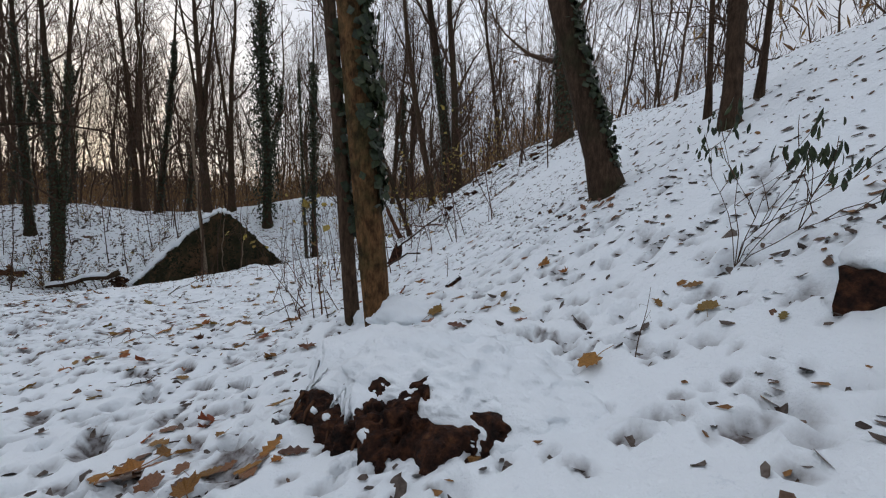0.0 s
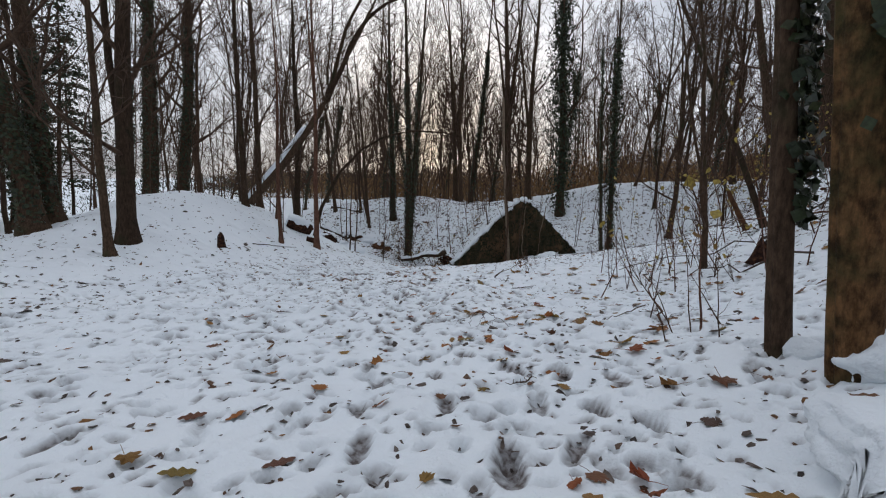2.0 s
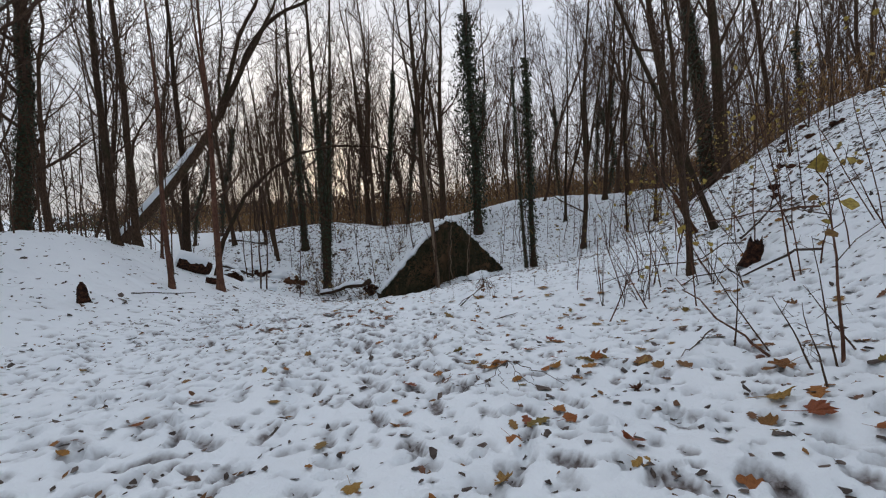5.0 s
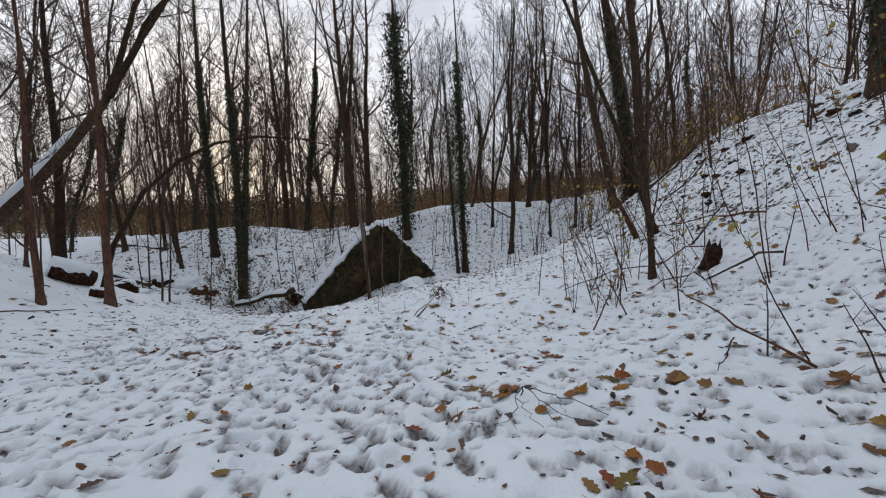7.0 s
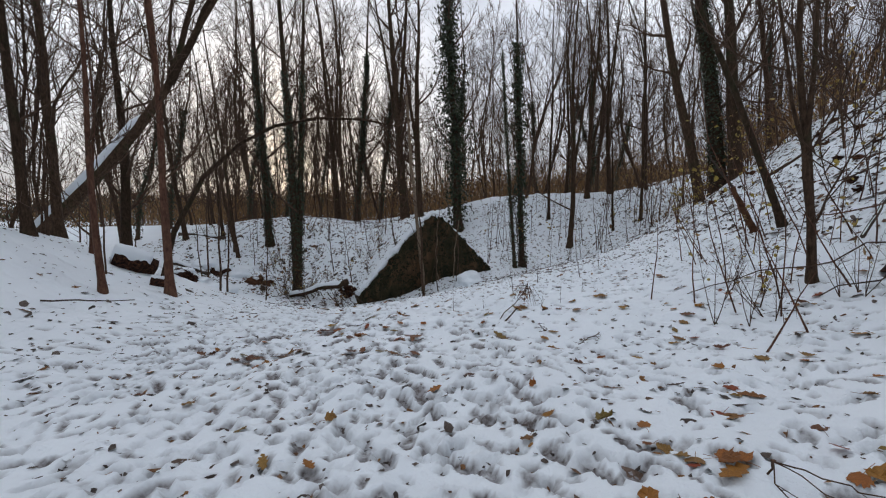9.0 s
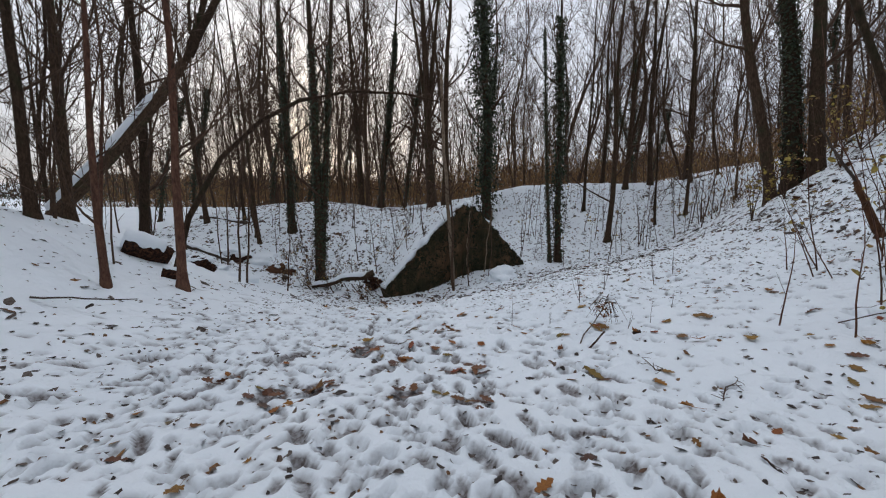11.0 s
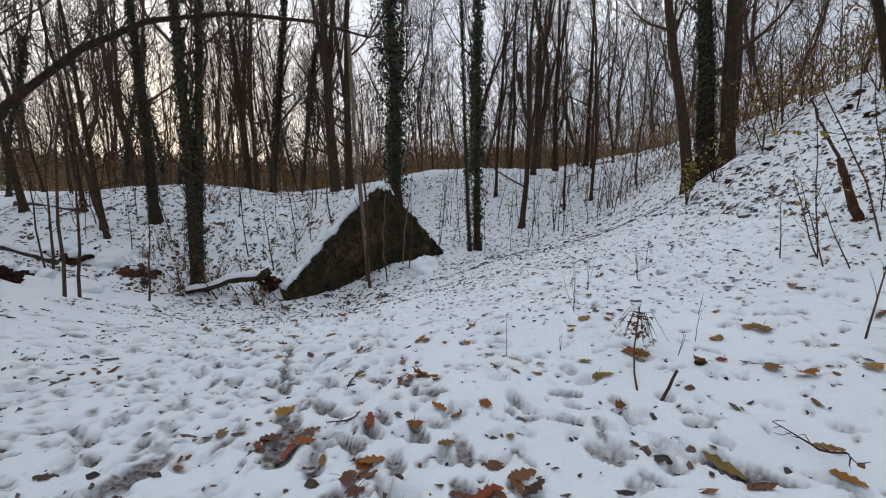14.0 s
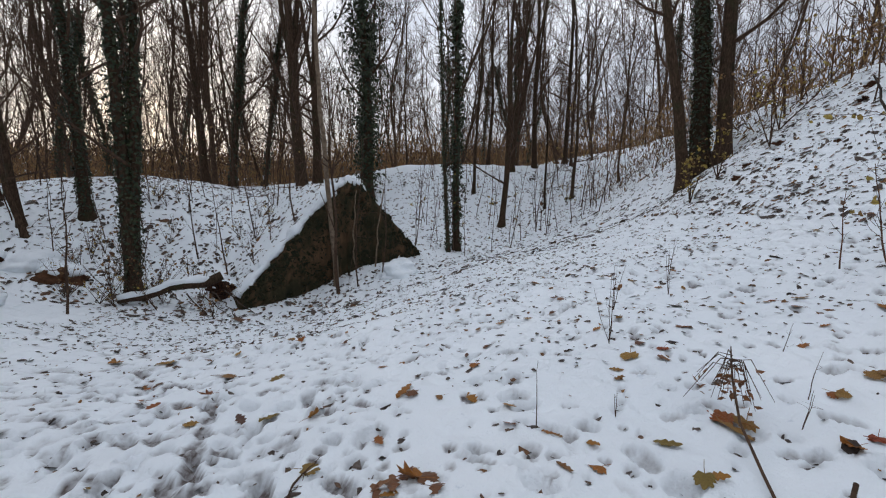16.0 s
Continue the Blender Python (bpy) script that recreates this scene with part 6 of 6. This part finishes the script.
def fallen_leaf(x, y, size, maple=True, turn=None, sodden=False):
    me = OAKS_DARK[int(lr.integers(0, 5))] if sodden else MAPLES[int(lr.integers(0, 9))] if maple else OAKS[int(lr.integers(0, 5))]
    ob = new("maple_leaf" if maple else "oak_leaf", me)
    e = 0.12
    gx, gy = (surface(x + e, y) - surface(x - e, y)) / (2 * e), (surface(x, y + e) - surface(x, y - e)) / (2 * e)
    tip = Vector((-gx, -gy, 1)).to_track_quat("Z", "Y").to_matrix().to_4x4()
    top = max(surface(x + a * size * 0.25, y + b * size * 0.25) for a in (-1, 0, 1) for b in (-1, 0, 1))
    z = 0.7 * top + 0.3 * surface(x, y)
    ob.matrix_basis = Matrix.Translation((x, y, z + 0.006)) @ tip @ pose(0, 0, 0, lr.normal(0, 6), lr.normal(0, 6), lr.uniform(0, 360) if turn is None else turn) @ Matrix.Diagonal((size, size, size, 1))
    return tagged(ob, "fallen yellow-brown maple leaf on the snow" if maple else "fallen brown oak leaf on the snow", "leaf", group="fallen leaves")


# leaves beside the stump
for k, (x, y, s) in enumerate(((5.34, -1.05, 0.24), (4.75, 0.90, 0.27), (5.16, 0.34, 0.19), (5.32, 0.07, 0.15), (6.23, -0.81, 0.13), (2.97, -0.09, 0.18), (2.82, -0.79, 0.27), (3.01, -0.71, 0.16), (3.16, -0.47, 0.11), (2.77, -0.40, 0.21), (3.59, -1.09, 0.10), (1.00, 1.28, 0.19), (5.93, 0.86, 0.22), (5.99, 0.49, 0.14), (4.87, -1.00, 0.09), (4.49, -1.45, 0.09), (3.50, 1.23, 0.27), (3.19, 1.12, 0.20), (3.93, -0.91, 0.13), (3.44, -1.07, 0.17), (3.25, -1.03, 0.17))):
    fallen_leaf(x, y, s, k % 5 != 4)
# leaves by the slender sapling
for k, (x, y, s) in enumerate(((3.11, 2.72, 0.27), (3.22, 2.79, 0.27), (2.80, 2.16, 0.27), (2.90, 1.93, 0.27), (3.08, 2.20, 0.27), (1.76, 1.46, 0.16), (0.98, 1.36, 0.15), (0.12, 1.16, 0.17), (1.42, 2.04, 0.17), (0.75, 3.34, 0.24), (2.24, 3.22, 0.20), (2.52, 2.94, 0.22), (3.09, 1.70, 0.13), (1.03, 1.76, 0.18), (1.14, 1.93, 0.16), (2.04, 2.62, 0.16), (0.17, 1.90, 0.13), (1.36, 2.21, 0.16))):
    fallen_leaf(x, y, s, k % 5 != 4)
# leaves along the middle of the path
for k, (x, y, s) in enumerate(((1.12, 4.16, 0.19), (0.48, 3.77, 0.17), (0.76, 3.49, 0.17), (0.61, 3.49, 0.12), (0.59, 3.62, 0.16), (0.53, 4.83, 0.18), (-0.32, 3.88, 0.15), (-0.21, 4.79, 0.13), (-1.96, 4.24, 0.16), (1.39, 4.50, 0.14), (1.33, 3.27, 0.18), (1.50, 3.76, 0.18), (2.13, 5.36, 0.23), (1.94, 5.75, 0.25), (-2.16, 3.58, 0.16), (-2.60, 4.01, 0.14))):
    fallen_leaf(x, y, s, k % 5 != 4)
# leaves round the muddy prints
for k, (x, y, s) in enumerate(((-2.25, 8.70, 0.24), (0.99, 7.87, 0.27), (0.85, 8.09, 0.22), (1.54, 8.90, 0.27), (-0.42, 7.03, 0.27), (0.21, 6.15, 0.20), (-2.51, 6.14, 0.12), (-4.42, 5.55, 0.16), (-4.15, 5.51, 0.15), (-4.85, 5.64, 0.23), (-1.90, 7.04, 0.10), (-1.66, 7.54, 0.10), (-1.76, 8.08, 0.16), (-3.50, 8.25, 0.27), (-3.30, 7.70, 0.25), (-3.45, 6.46, 0.27), (-3.59, 5.88, 0.19))):
    fallen_leaf(x, y, s, k % 5 != 4)
# leaves near the withered weed
for k, (x, y, s) in enumerate(((-2.22, 8.70, 0.27), (-2.47, 9.24, 0.15), (-1.49, 9.19, 0.17), (-1.25, 9.04, 0.12), (-1.11, 8.59, 0.19), (-0.63, 8.63, 0.18), (-0.63, 8.32, 0.18), (-2.24, 9.97, 0.21), (-1.93, 9.79, 0.12), (-0.08, 8.69, 0.25), (-4.28, 11.47, 0.27), (-3.56, 10.90, 0.21), (-6.13, 12.61, 0.27), (-5.36, 12.37, 0.27), (-0.05, 9.93, 0.25), (-0.32, 9.72, 0.13), (1.42, 8.94, 0.20), (-4.82, 10.72, 0.11), (-3.02, 9.73, 0.17), (-3.39, 9.91, 0.21))):
    fallen_leaf(x, y, s, k % 2 == 0)

# bright leaves on the right of the path
for k, (x, y, z) in enumerate(((0.77, 3.46, 0.2), (0.65, 3.56, 0.18), (0.86, 3.45, 0.2), (0.35, 2.98, 0.2), (0.22, 3.1, 0.15), (0.01, 2.77, 0.18), (0.51, 3.67, 0.16), (1.15, 4.07, 0.22), (1.39, 3.24, 0.2), (2.23, 3.36, 0.3), (1.77, 3.41, 0.17), (1.7, 3.5, 0.16), (1.56, 2.96, 0.15), (1.61, 2.87, 0.13), (2.35, 3.75, 0.18), (2.5, 4.05, 0.2), (1.95, 3.55, 0.18), (1.09, 2.83, 0.1), (2.7, 4.6, 0.2), (2.2, 4.3, 0.16), (3.1, 4.9, 0.2), (1.6, 5.1, 0.18), (2.5, 5.3, 0.18), (3.3, 5.7, 0.2), (1.9, 6.3, 0.18))):
    fallen_leaf(x, y, z, k % 6 != 5)
for cx, cy in ((-3.36, 7.79), (-3.86, 6.17), (-3.47, 6.45), (-2.4, 6.33), (-1.75, 6.25), (3.35, -1.0), (-4.6, 6.6), (-2.25, 8.7), (-1.9, 7.04), (-2.9, 7.3), (2.82, -0.75)):
    for _ in range(9):
        fallen_leaf(cx + lr.normal(0, 0.15), cy + lr.normal(0, 0.11), lr.uniform(0.11, 0.2), lr.random() < 0.35, None, lr.random() < 0.75)
for k in range(85):
    x, y = lr.uniform(0.3, 5.2), lr.uniform(-0.5, 8.5)
    fallen_leaf(x, y, lr.uniform(0.12, 0.23), lr.random() < 0.75)
for k in range(16):                      # leaves gathered at the foot of the leaning bank tree
    fallen_leaf(7.1 + lr.normal(0, 0.14), 1.7 + lr.normal(0, 0.14), lr.uniform(0.1, 0.16), lr.random() < 0.4, None, lr.random() < 0.8)
for k in range(60):
    x, y = lr.uniform(-4.8, 3.0), lr.uniform(7.5, 13.5)
    fallen_leaf(x, y, lr.uniform(0.1, 0.2), lr.random() < 0.5)
fallen_leaf(0.0, 8.82, 0.3)
fallen_leaf(0.08, 8.76, 0.24)
for k in range(165):
    x, y = lr.uniform(-5.5, 6.5), lr.uniform(-1.5, 13.5)
    fallen_leaf(x, y, lr.uniform(0.08, 0.2), lr.random() < 0.6, None, lr.random() < 0.35)


# ---- leaf litter showing through the snow ----
def litter():
    r = np.random.default_rng(57)
    sh = Shape()
    near = np.array([(x, y, s) for x, y, s in DENTS])
    z = np.array([surface(x, y) for x, y in near[:, :2]])
    nr = r.normal(0, 0.3, (len(near), 3)) + (0, 0, 1)
    nr /= np.linalg.norm(nr, axis=1)[:, None]
    sh.leaves(np.column_stack([near[:, :2], z + 0.004]), nr, 0.019 * r.lognormal(0, 0.4, (len(near), 1)), r, 0.3, 2.3, True)
    for count, x0, x1, y0, y1, size in ((3800, -10, 7, 13.5, 20, 0.022), (12500, -22, 14, 19, 38, 0.04), (7000, 6.5, 14.5, -5, 20, 0.017), (300, 5, 8, -5, -2.2, 0.022), (1500, -8, 6, -9, -2.1, 0.019), (3200, 5.5, 12, 8, 19, 0.032), (1500, -16, -3.2, 18.5, 30, 0.042), (350, -13, -5, -2.4, 1.6, 0.03), (1500, -2.2, 7.0, 9.8, 15.5, 0.017), (2600, -20, -6, -4, 13, 0.024), (1800, -6, 8, -2, 8, 0.017)):
        x, y = r.uniform(x0, x1, count), r.uniform(y0, y1, count)
        z = surface_many(x, y)
        fall = np.stack([(land(x - 0.2, y) - land(x + 0.2, y)) / 0.4, (land(x, y - 0.2) - land(x, y + 0.2)) / 0.4, np.ones(count)], -1)
        nr = r.normal(0, 0.22, (count, 3)) + fall
        nr /= np.linalg.norm(nr, axis=1)[:, None]
        sh.leaves(np.column_stack([x, y, z + np.where(y > 13, 0.02, 0.012)]), nr, size * r.lognormal(0, 0.4, (count, 1)), r, 0.25, 2.2, True)
    single("leaf_litter", sh, LITTER, (0, 0, 0), "dark wet leaves poking up through the snow, the grey ones for shaded dents", "leaf litter", kind="stuff", smooth_faces=False)


litter()
